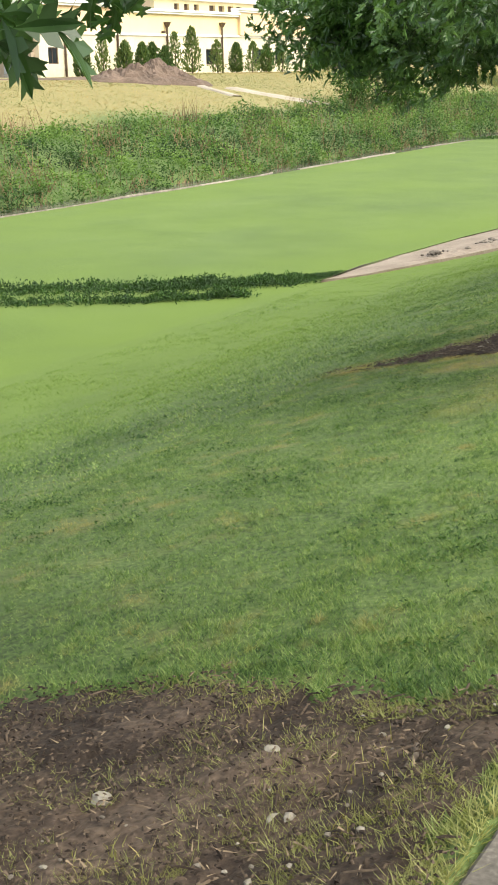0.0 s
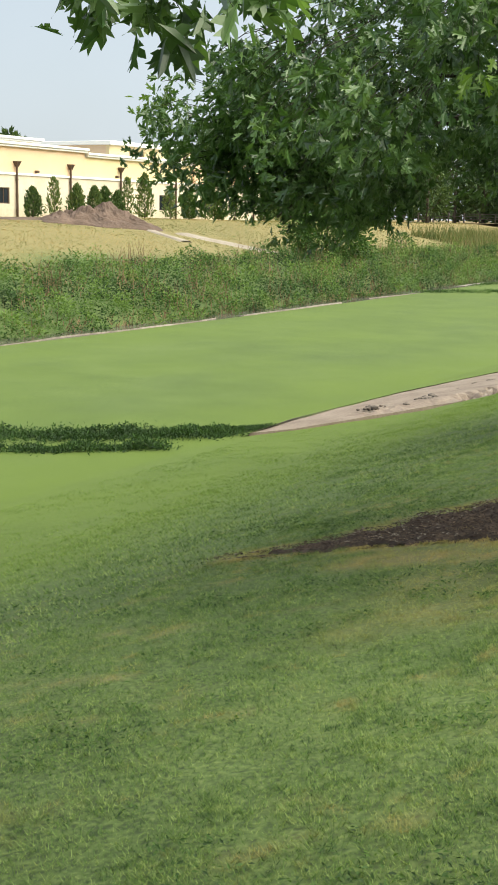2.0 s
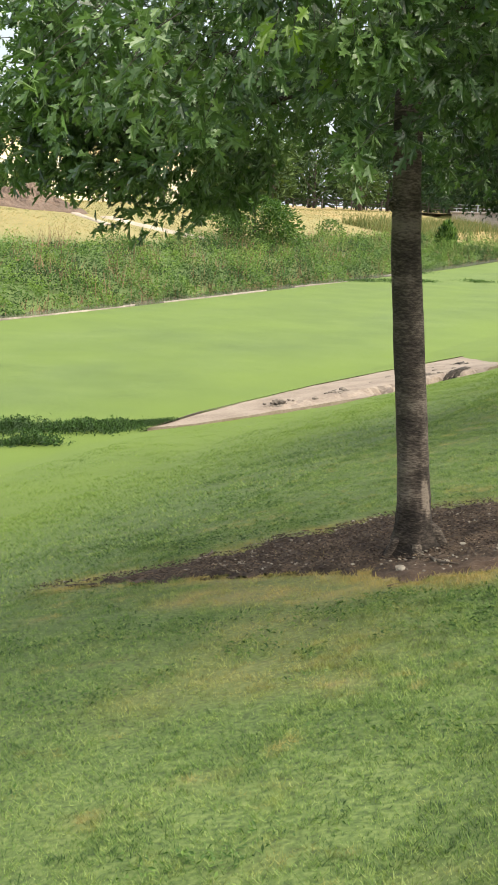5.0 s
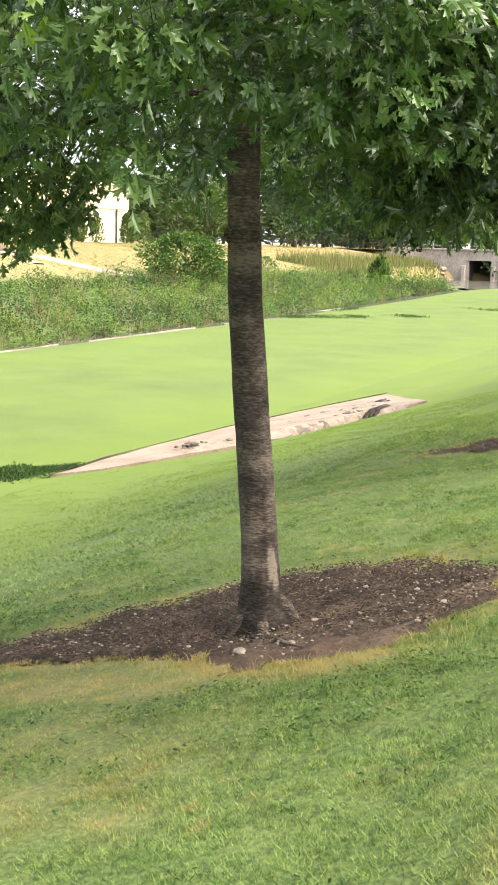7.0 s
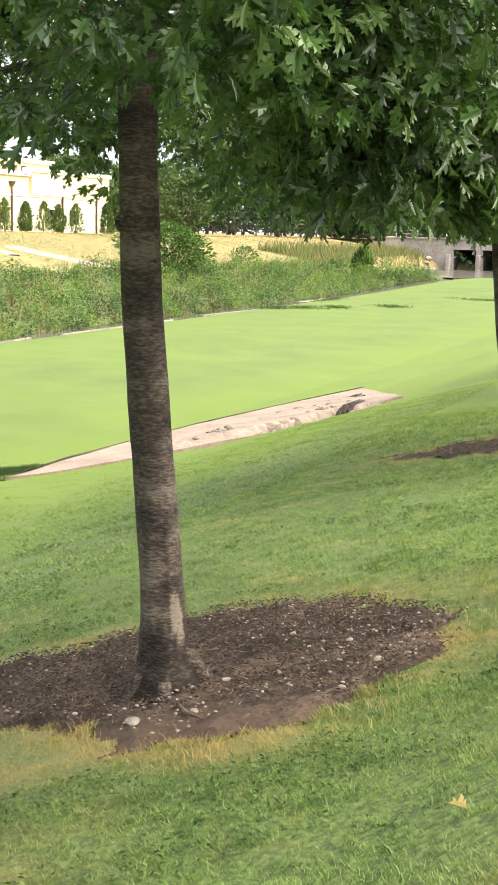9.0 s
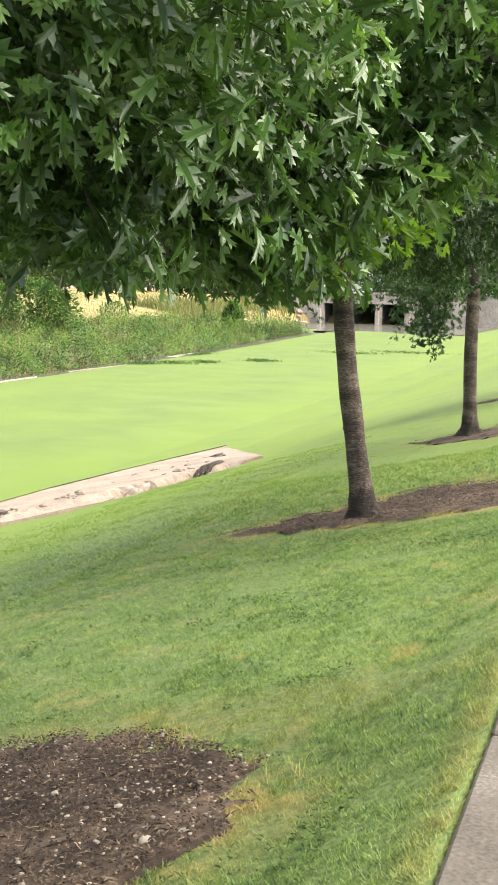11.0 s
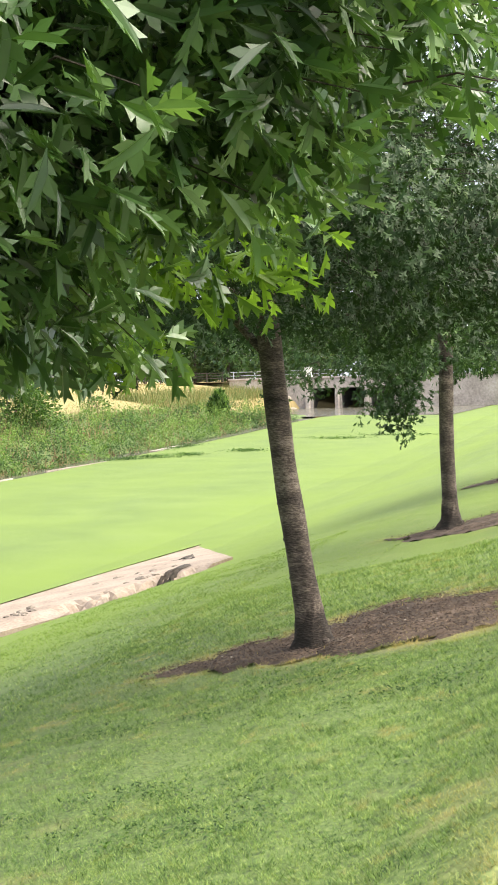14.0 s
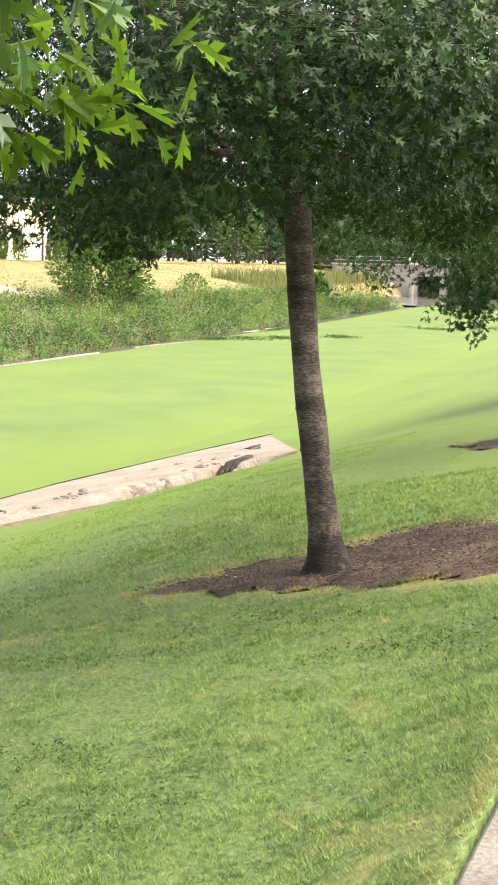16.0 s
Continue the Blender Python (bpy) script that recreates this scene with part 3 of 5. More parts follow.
def mulch_bed(k, cell, chips, stones):
    P = np.array(BEDS[k])
    (x0, y0), (x1, y1) = P.min(0) - 0.2, P.max(0) + 0.2
    cx, cy = float(P[:, 0].mean()), float(P[:, 1].mean())
    thing = empty("mulch_bed", cx, cy, gz(cx, cy))
    o = np.array(thing.location)
    gx, gy = np.arange(x0, x1, cell), np.arange(y0, y1, cell)
    X, Y = np.meshgrid(gx, gy, indexing="ij")
    rough = np.random.default_rng(k).normal(size=X.size)
    Z = ground(X, Y) + 0.008 + 0.014 * lumps(X, Y, 0.22, 5) + 0.010 * lumps(X, Y, 0.08, 6) + 0.006 * rough[: X.size].reshape(X.shape)
    keep = inside(BEDS[k], X[:-1, :-1] + cell / 2, Y[:-1, :-1] + cell / 2)
    depth, e = np.zeros(X.shape), np.pad(keep, ((0, 1), (0, 1)))
    for _ in range(5):
        depth += e
        e = e & np.roll(e, 1, 0) & np.roll(e, -1, 0) & np.roll(e, 1, 1) & np.roll(e, -1, 1)
    Z = Z - 0.020 + 0.0046 * depth
    i, j = np.nonzero(keep)
    n = len(gy)
    a = i * n + j
    F = np.stack([a, a + n, a + n + 1, a + 1], -1)
    used, inv = np.unique(F, return_inverse=True)
    V = np.stack([X, Y, Z], -1).reshape(-1, 3)[used] - o
    W = V + o
    bare = smooth01(1.0, 0.45, np.hypot((W[:, 0] + 2.35) / 0.75, (W[:, 1] - 4.45) / 0.42) + 0.25 * lumps(W[:, 0], W[:, 1], 0.2, 33)) * 0.7 if k == 1 else 0.35 * smooth01(0.0, 0.8, lumps(W[:, 0], W[:, 1], 0.5, 34))
    part("soil", soup("soil", V, inv.reshape(F.shape), True, dry=bare, sunlit_lush=np.zeros(len(V))), M_soil, thing)
    r = np.random.default_rng(100 + k)
    # bark chips lying every way
    x, y = r.uniform(x0, x1, chips), r.uniform(y0, y1, chips)
    ok = inside(BEDS[k], x, y) & (np.hypot((x + 2.35) / 0.75, (y - 4.45) / 0.42) > 0.75 + 0.5 * r.random(chips))
    x, y = x[ok], y[ok]
    m = len(x)
    L, W, T = r.uniform(0.007, 0.026, m) * (1 + 2.0 * (r.random(m) < 0.04)), r.uniform(0.004, 0.010, m), r.uniform(0.003, 0.008, m)
    yaw, tilt = r.uniform(0, 6.28, m), r.normal(0, 0.25, m)
    d = np.stack([np.cos(yaw) * np.cos(tilt), np.sin(yaw) * np.cos(tilt), np.sin(tilt)], -1)
    s = np.stack([-np.sin(yaw), np.cos(yaw), 0 * yaw], -1)
    u = np.cross(d, s)
    c = np.stack([x, y, ground(x, y) + 0.020 + r.uniform(0, 0.022, m)], -1) - o
    corners = []
    for a in (-1, 1):
        for b in (-1, 1):
            corners.append(c + d * (a * L / 2)[:, None] + s * (b * W / 2)[:, None])
    V = np.stack([*corners, c + u * T[:, None]], 1).reshape(-1, 3)
    f = np.array([[0, 2, 4], [2, 3, 4], [3, 1, 4], [1, 0, 4]])
    F = (np.arange(m)[:, None, None] * 5 + f).reshape(-1, 3)
    tagged(part("bark_layer", soup("bark_layer", V, F), M_chip, thing, "dark shredded bark chips"), kind="stuff")
    # pale stones
    x, y = r.uniform(x0, x1, stones), r.uniform(y0, y1, stones)
    ok = inside(BEDS[k], x, y) & (lumps(x, y, 0.9, 31) > -0.35)
    pieces = []
    bm = bmesh.new()
    bmesh.ops.create_icosphere(bm, subdivisions=1, radius=1)
    unit = np.array([v.co[:] for v in bm.verts])
    tri = np.array([[v.index for v in f.verts] for f in bm.faces])
    bm.free()
    for px, py in zip(x[ok], y[ok]):
        size = r.uniform(0.0035, 0.0105) * (1.9 if r.random() < 0.05 else 1)
        v = unit * (1 + 0.25 * r.normal(size=(len(unit), 1)).clip(-1, 1)) * size * np.array([1.3, 1.0, 0.6])
        ca, sa = math.cos(a1 := r.uniform(0, 6.28)), math.sin(a1)
        v = v @ np.array([[ca, sa, 0], [-sa, ca, 0], [0, 0, 1]])
        pieces.append((v + np.array([px, py, gz(px, py) + 0.036]) - o, tri))
    tagged(part("pebble_scatter", soup("pebble_scatter", *merge(pieces)), M_stone, thing, "scattered pale limestone pebbles"), kind="stuff")
    # straw and dead stalks blown over the soil
    m = chips // 9
    x, y = r.uniform(x0, x1, m), r.uniform(y0, y1, m)
    ok = inside(BEDS[k], x, y)
    x, y = x[ok], y[ok]
    m = len(x)
    yaw, ln, wd = r.uniform(0, 6.28, m), r.uniform(0.015, 0.06, m), r.uniform(0.002, 0.0045, m)
    d = np.stack([np.cos(yaw), np.sin(yaw), r.normal(0, 0.12, m)], -1)
    s = np.stack([-np.sin(yaw), np.cos(yaw), 0 * yaw], -1) * wd[:, None]
    c = np.stack([x, y, ground(x, y) + r.uniform(0.03, 0.045, m)], -1) - o
    V = np.stack([c - s, c + s, c + d * ln[:, None]], 1).reshape(-1, 3)
    tagged(part("straw_litter", soup("straw_litter", V, np.arange(3 * m).reshape(-1, 3)), M_litter, thing, "pale dry stalks over the soil"), kind="stuff")
    # dead roots and sticks
    for q in range(5 if k < 3 else 2):
        while True:
            px, py = r.uniform(x0, x1), r.uniform(y0, y1)
            if inside(BEDS[k], np.array([px]), np.array([py]))[0]:
                break
        yaw, ln = r.uniform(0, 6.28), r.uniform(0.25, 0.6)
        pts = [(px + math.cos(yaw) * ln * s + 0.03 * math.sin(s * 7 + q), py + math.sin(yaw) * ln * s + 0.03 * math.cos(s * 5), 0) for s in np.linspace(-0.5, 0.5, 6)]
        pts = [(a - o[0], b - o[1], gz(a, b) + 0.016 - o[2]) for a, b, _ in pts]
        part("root", soup("root", *tube(pts, [0.004, 0.010, 0.012, 0.011, 0.009, 0.003], 5), True), M_bark, thing)
    labels = ["patchy dark soil bed with bark and pebbles under an oak", "dark mulch bed with pale pebbles round an oak trunk", "dark bark mulch bed round a leaning oak", "dark mulch bed on the slope under an oak", "dark mulch bed on the slope under an oak"]
    return tagged(thing, labels[k], "mulch bed", group="mulch beds under the oaks")


for k, (cell, chips, stones) in enumerate([(0.04, 15000, 420), (0.03, 24000, 1400), (0.05, 12000, 120), (0.08, 2500, 30), (0.1, 1500, 20)]):
    mulch_bed(k, cell, chips, stones)


# ---- oaks ----
def leaf_shape(lobed=True):
    """A pointed-lobed oak leaf of length 1 along +y, folded along its midrib; or a plain pointed leaf."""
    if not lobed:
        V = np.array([(0, 0, 0), (0.2, 0.45, 0.05), (0, 1, -0.1), (-0.2, 0.45, 0.05)], float)
        return V, np.array([(0, 1, 2), (0, 2, 3)])
    if lobed == "plain":
        V = np.array([(0, 0, 0), (-0.10, 0.48, 0), (0.10, 0.48, 0), (0, 1, -0.16), (-0.02, 0.40, 0), (-0.33, 0.66, 0.0), (-0.02, 0.66, 0), (0.02, 0.40, 0), (0.33, 0.66, 0.0), (0.02, 0.66, 0), (-0.02, 0.66, 0), (-0.22, 0.93, -0.06), (0, 0.86, -0.08), (0.02, 0.66, 0), (0.22, 0.93, -0.06), (0, 0.86, -0.08)], float)
        return V, np.array([(0, 2, 1), (1, 2, 3), (4, 6, 5), (7, 8, 9), (10, 12, 11), (13, 14, 15)])
    V, F = [(0, 0.08, 0), (0, 1.0, 0), (0.012, -0.08, 0), (-0.012, -0.08, 0)], [(3, 2, 0)]
    for q in (1, -1):
        at = len(V)
        V += [(q * x, y, 0) for x, y in ((0.115, 0.46), (0.095, 0.82), (0.05, 0.24), (0.25, 0.42), (0.10, 0.43), (0.10, 0.43), (0.29, 0.52), (0.38, 0.72), (0.105, 0.65), (0.10, 0.68), (0.24, 0.95), (0.08, 0.87))]
        half = [(0, at, 1), (at, at + 1, 1), (at + 2, at + 3, at + 4), (at + 5, at + 6, at + 7), (at + 5, at + 7, at + 8), (at + 9, at + 10, at + 11)]
        F += half if q > 0 else [f[::-1] for f in half]
    V = np.array(V, float)
    V[:, 0] *= 0.82
    V[:, 2] += 0.38 * np.abs(V[:, 0]) - 0.26 * V[:, 1] ** 2 + 0.10 * V[:, 1] * np.sign(V[:, 0]) * np.abs(V[:, 0])
    return V, np.array(F)


def lay(base, centre, axis, normal, size):
    """Copies of a base shape laid at centres along axes: one array of vertices and faces."""
    V0, F0 = base
    axis = axis / (np.linalg.norm(axis, axis=1, keepdims=True) + 1e-9)
    side = np.cross(axis, normal)
    side /= np.linalg.norm(side, axis=1, keepdims=True) + 1e-9
    up = np.cross(side, axis)
    V = centre[:, None] + size[:, None, None] * (V0[None, :, :1] * side[:, None] + V0[None, :, 1:2] * axis[:, None] + V0[None, :, 2:] * up[:, None])
    F = np.arange(len(centre))[:, None, None] * len(V0) + F0
    return V.reshape(-1, 3), F.reshape(-1, 3)


def whorls(tips, out, per, size, r, base):
    """Leaves in loose whorls round twig tips."""
    n = len(tips)
    t = np.repeat(tips, per, 0)
    d = np.repeat(out, per, 0)
    m = n * per
    rnd = r.normal(size=(m, 3))
    axis = d * 0.5 + rnd * 0.75 + np.array([0, 0, -0.38])
    normal = np.array([0, 0, 0.6]) + r.normal(size=(m, 3)) * 0.65 + d * np.array([1.35, 1.35, 0.6])
    back = r.uniform(-0.28, 0.04, m)[:, None]
    c = t + d * back + r.normal(size=(m, 3)) * 0.035
    V, F = lay(base, c, axis, normal, r.uniform(0.7, 1.15, m) * size * (1 + 0.55 * smooth01(4.0, 4.8, t[:, 2])))
    return V, F, np.repeat(0.6 * np.repeat(r.uniform(0, 1, n), per) + 0.4 * r.uniform(0, 1, m), len(base[0]))


def oak(k, spec):
    """A young oak: flared trunk, limbs, twigs and a crown of lobed leaves hung in whorls."""
    x, y = TREES[k]
    z = gz(x, y)
    r = np.random.default_rng(50 + k)
    thing = empty("oak_tree", x, y, z - 0.03)
    H, R, lean = spec["height"], spec["radius"], np.array(spec["lean"], float)
    hs = np.concatenate([np.linspace(-0.12, 0.6, 24), np.linspace(0.66, 4.2, 40), np.linspace(4.5, H * 0.92, 6)])
    r0 = spec["girth"]

    def axis_at(h):
        return np.array([lean[0] * h + 0.02 * math.sin(h * 1.7 + k), lean[1] * h + 0.02 * math.cos(h * 1.3), h])

    rad = [max(0.012, r0 * (1 + 0.85 * math.exp(-max(h, 0) / 0.15)) * (1 - 0.045 * h) if h < 3 else r0 * 0.865 * max(0.06, 1 - (h - 3) / (H - 2.6))) for h in hs]
    V, F = tube([axis_at(h) for h in hs], rad, 36, 0.09, k * 3.1)
    low = V[:, 2] < 0.45
    ang = np.arctan2(V[:, 1], V[:, 0])
    flare = np.exp(-np.maximum(V[:, 2], 0) / 0.12) * 0.35 * np.maximum(0, np.sin(ang * 5 + k))
    V[low, :2] *= (1 + flare[low])[:, None]
    rings = np.array([0.010 * noise.noise(Vector((math.cos(t) * 2.2, math.sin(t) * 2.2, h * 22 + k))) for t, h in zip(ang, V[:, 2])]) * (V[:, 2] > 0.5) * r0
    plates = np.array([0.16 * abs(noise.noise(Vector((math.cos(t) * 4.5, math.sin(t) * 4.5, h * 7 + k)))) + 0.08 * noise.noise(Vector((math.cos(t) * 10, math.sin(t) * 10, h * 16))) for t, h in zip(ang, V[:, 2])])
    rings = rings * spec.get("ringed", 3.5) + plates * smooth01(0.65, 0.15, V[:, 2]) * r0
    V[:, :2] += (V[:, :2] - np.array([axis_at(h)[:2] for h in V[:, 2]])) * (rings / r0)[:, None]
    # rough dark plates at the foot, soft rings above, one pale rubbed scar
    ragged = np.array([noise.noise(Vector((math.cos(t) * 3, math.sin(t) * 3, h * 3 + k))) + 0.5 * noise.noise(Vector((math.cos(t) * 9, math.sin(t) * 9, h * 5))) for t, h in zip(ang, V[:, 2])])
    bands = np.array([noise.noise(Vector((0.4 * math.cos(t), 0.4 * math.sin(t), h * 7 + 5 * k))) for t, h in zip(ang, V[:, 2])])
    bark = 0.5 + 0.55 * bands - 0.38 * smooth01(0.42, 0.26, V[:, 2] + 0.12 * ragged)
    for a0, h0, wide, tall in spec.get("scars", ()):
        turn = np.abs(np.angle(np.exp(1j * (ang - a0))))
        bark = bark + 0.8 * smooth01(1.15, 0.75, np.hypot(turn / wide, (V[:, 2] - h0) / tall) + 0.45 * ragged)
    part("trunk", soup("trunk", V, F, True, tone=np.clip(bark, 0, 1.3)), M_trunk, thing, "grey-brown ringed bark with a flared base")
    # knobs, scars and root stubs on the trunk
    for h, a, s, name in spec["knobs"]:
        c = axis_at(h)
        d = np.array([math.cos(a), math.sin(a), 0.0])
        rr = float(np.interp(h, hs, rad))
        if name == "root_stub":
            pts = [np.array([*(d[:2] * q), z1]) + np.array([axis_at(0.1)[0], axis_at(0.1)[1], 0]) for q, z1 in ((rr * 0.45, h + s * 1.6), (rr * 0.95, h + s * 0.8), (rr + s * 0.9, h * 0.45), (rr + s * 1.8, -0.06))]
            part(name, soup(name, *tube(pts, [s * 0.7, s * 0.75, s * 0.62, s * 0.5], 9, 0.35, h), True), M_ring, thing)
            continue
        pts = [c + d * (rr * q) + np.array([0, 0, dz]) for q, dz in ((0.5, -s * 0.6), (0.95, -s * 0.1), (1.0 + s * 1.6, 0.0 if h > 0.4 else -h * 0.75))]
        part(name, soup(name, *tube(pts, [s * 1.15, s, s * 0.45], 8, 0.3, h), True), M_ring, thing)
    # limbs
    tips, outs = [], []
    limb_pts = []
    low_limb = spec.get("low_limb", 2.9)
    for q in range(spec["limbs"]):
        a = q * 2.399 + k * 0.7 + r.uniform(-0.25, 0.25)
        h0 = low_limb + (H * 0.62 - low_limb) * (q / spec["limbs"]) ** 1.15 + r.uniform(-0.08, 0.08)
        reach = R * (1.0 - 0.55 * (q / spec["limbs"])) * r.uniform(0.7, 0.9) * (0.62 if -1.3 < math.remainder(a, 2 * math.pi) < 1.3 and q < 8 else 1)
        if spec.get("slope") and 140 < math.degrees(a) % 360 < 268 and q > 2:
            reach *= 0.4
        lift = 0.12 + 1.3 * (q / spec["limbs"])
        c = axis_at(h0)
        pts = []
        for s in np.linspace(0, 1, 8):
            sag = -0.42 * s * s * reach / R * (1 - q / spec["limbs"])
            pts.append(c + np.array([math.cos(a + 0.25 * math.sin(s * 4 + q)) * reach * s, math.sin(a + 0.25 * math.sin(s * 4 + q)) * reach * s, reach * s * lift * 0.6 + sag + 0.3 * s * (1 - s)]))
        limb_pts += pts[2:]
        rb = max(0.016, 0.036 - 0.0013 * q)
        part("limb", soup("limb", *tube(pts, [rb * (1 - 0.86 * s) for s in np.linspace(0, 1, 8)], 7, 0.1, q), True), M_ring, thing)
    for h0, dx, dy, dz, rb in spec.get("forks", ()):
        c = axis_at(h0)
        pts = [c + np.array([dx * s, dy * s + 0.06 * math.sin(s * 6), dz * s * (0.5 + 0.5 * s) + 0.3 * s * (1 - s)]) for s in np.linspace(0, 1, 7)]
        part("limb", soup("limb", *tube(pts, [rb * (1 - 0.6 * s) for s in np.linspace(0, 1, 7)], 8, 0.12, h0), True), M_ring, thing)
    limb_pts = np.array(limb_pts)
    # twig tips fill the crown: a drooping skirt below, a rounded top
    n = spec["tips"]
    phi = r.uniform(0, 2 * math.pi, n)
    rho = np.sqrt(r.uniform(0.03, 1, n)) ** 0.85
    edge = R * (1 + 0.16 * np.sin(phi * 3 + k) + 0.10 * np.sin(phi * 7 + 2 * k) + 0.06 * np.sin(phi * 13 + k))
    if spec.get("side"):
        a0, gain, width = spec["side"]
        edge = edge * (1 + gain * np.exp(-((np.angle(np.exp(1j * (phi - a0)))) / width) ** 2))
    skirt = spec["skirt"] + spec["droop"] * (0.3 + 0.75 * np.maximum(0, np.cos(phi - 3.4)) + 0.20 * np.maximum(0, np.cos(phi - 1.4))) * (np.exp(-((rho - 0.72) / 0.26) ** 2)) * (0.75 + 0.45 * np.sin(phi * 4 + 1.3 * k) + 0.3 * np.sin(phi * 9 + k)) + 0.55 * np.maximum(0, rho - 0.8) / 0.2
    top = H * np.sqrt(np.maximum(0.02, 1 - rho**2.3)) * 0.97 + 0.3
    u = np.where(r.random(n) < spec["low"], r.uniform(0, 1, n) ** 1.2 * 1.9 / np.maximum(top - skirt, 2), r.uniform(0, 1, n))
    hz = skirt + np.minimum(u, 1) * np.maximum(top - skirt, 0.5)
    mid_x, mid_y = spec.get("middle", (lean[0] * 2.5, lean[1] * 2.5))
    P = np.stack([np.cos(phi) * rho * edge + mid_x, np.sin(phi) * rho * edge + mid_y, hz], -1)
    # gaps: leave hollows between the sprays
    hollow = lumps(P[:, 0] + P[:, 2], P[:, 1] - 0.7 * P[:, 2], 0.75, 60 + k)
    ok = (hollow > spec.get("gap", -0.55)) & ~((P[:, 0] + x > -1.15) & (P[:, 2] + z < 2.2)) & (P[:, 0] + x < spec.get("over", -0.35))
    if spec.get("slope"):
        # the crown tapers to a long low limb on its downhill side
        a0, a1, u0, u1, z0, rise = spec["slope"]
        u, az = np.hypot(P[:, 0], P[:, 1]), np.degrees(np.arctan2(P[:, 1], P[:, 0])) % 360
        ok &= ~((az > a0) & (az < a1) & (u > u0) & (P[:, 2] + z > z0 + rise * (u1 - u) + 0.15 * np.sin(az * 0.3 + 5 * u)))
    ok &= (P[:, 2] < 5.6) | (r.random(n) < 0.6)
    P, rho = P[ok], rho[ok]
    if spec.get("extra"):
        add = []
        for ex, ey, ez, es, en in spec["extra"]:
            add.append(np.array([ex - x, ey - y, ez - z]) + r.normal(size=(en, 3)) * es)
        add = np.concatenate(add)
        if spec.get("clear"):
            add = add[add[:, 2] + z > spec["clear"] + 0.3 * (add[:, 0] + x > -1.12)]
        P = np.concatenate([P, add])
        rho = np.concatenate([rho, np.full(len(P) - len(rho), 0.9)])
    out = P - np.array([0, 0, spec["skirt"] + 0.9])
    out[:, 2] = out[:, 2] * 0.5
    out = out / np.linalg.norm(out, axis=1, keepdims=True)
    out += r.normal(size=out.shape) * 0.3
    base = leaf_shape(spec["lobed"])
    V, F, tone = whorls(P, out, spec["per"], spec["leaf"], r, base)
    tagged(part("crown", soup("crown", V, F, tone=spec.get("tone", 1.0) * tone ** spec.get("sparkle", 1.0)), M_leaf if spec["lobed"] is True else M_darkleaf, thing, "dense dark-green pointed-lobed oak leaves"), kind="stuff")
    # twigs run from each tip back to the nearest point of a limb
    pieces = []
    for p in P[:: spec["twig_step"]]:
        near = limb_pts[np.argmin(((limb_pts - p) ** 2).sum(1))]
        v = near - p
        ln = np.linalg.norm(v)
        q = p + v * min(1.0, 0.5 / (ln + 1e-6))
        mid = (p + q) / 2 + np.array([0, 0, 0.05])
        pieces.append(tube([q, mid, p], [0.0032, 0.0024, 0.0012], 4))
    tagged(part("twig_mass", soup("twig_mass", *merge(pieces)), M_twig, thing), kind="stuff")
    if spec.get("young"):
        add, dirs = [], []
        for ex, ey, ez, es, en in spec["young"]:
            c = np.array([ex - x, ey - y, ez - z])
            add.append(c + r.normal(size=(en, 3)) * es)
        P2 = np.concatenate(add)
        o2 = P2 - np.array([0, 0, spec["skirt"] + 0.9])
        o2[:, 2] *= 0.4
        o2 /= np.linalg.norm(o2, axis=1, keepdims=True)
        V, F, tone = whorls(P2, o2 + r.normal(size=o2.shape) * 0.25, 11, spec["leaf"] * 1.0, r, base)
        tagged(part("young_leaves", soup("young_leaves", V, F, tone=tone), M_young, thing, "bright light-green new oak leaves"), kind="stuff")
    return tagged(thing, spec["label"], "tree", group="oaks along the sidewalk")


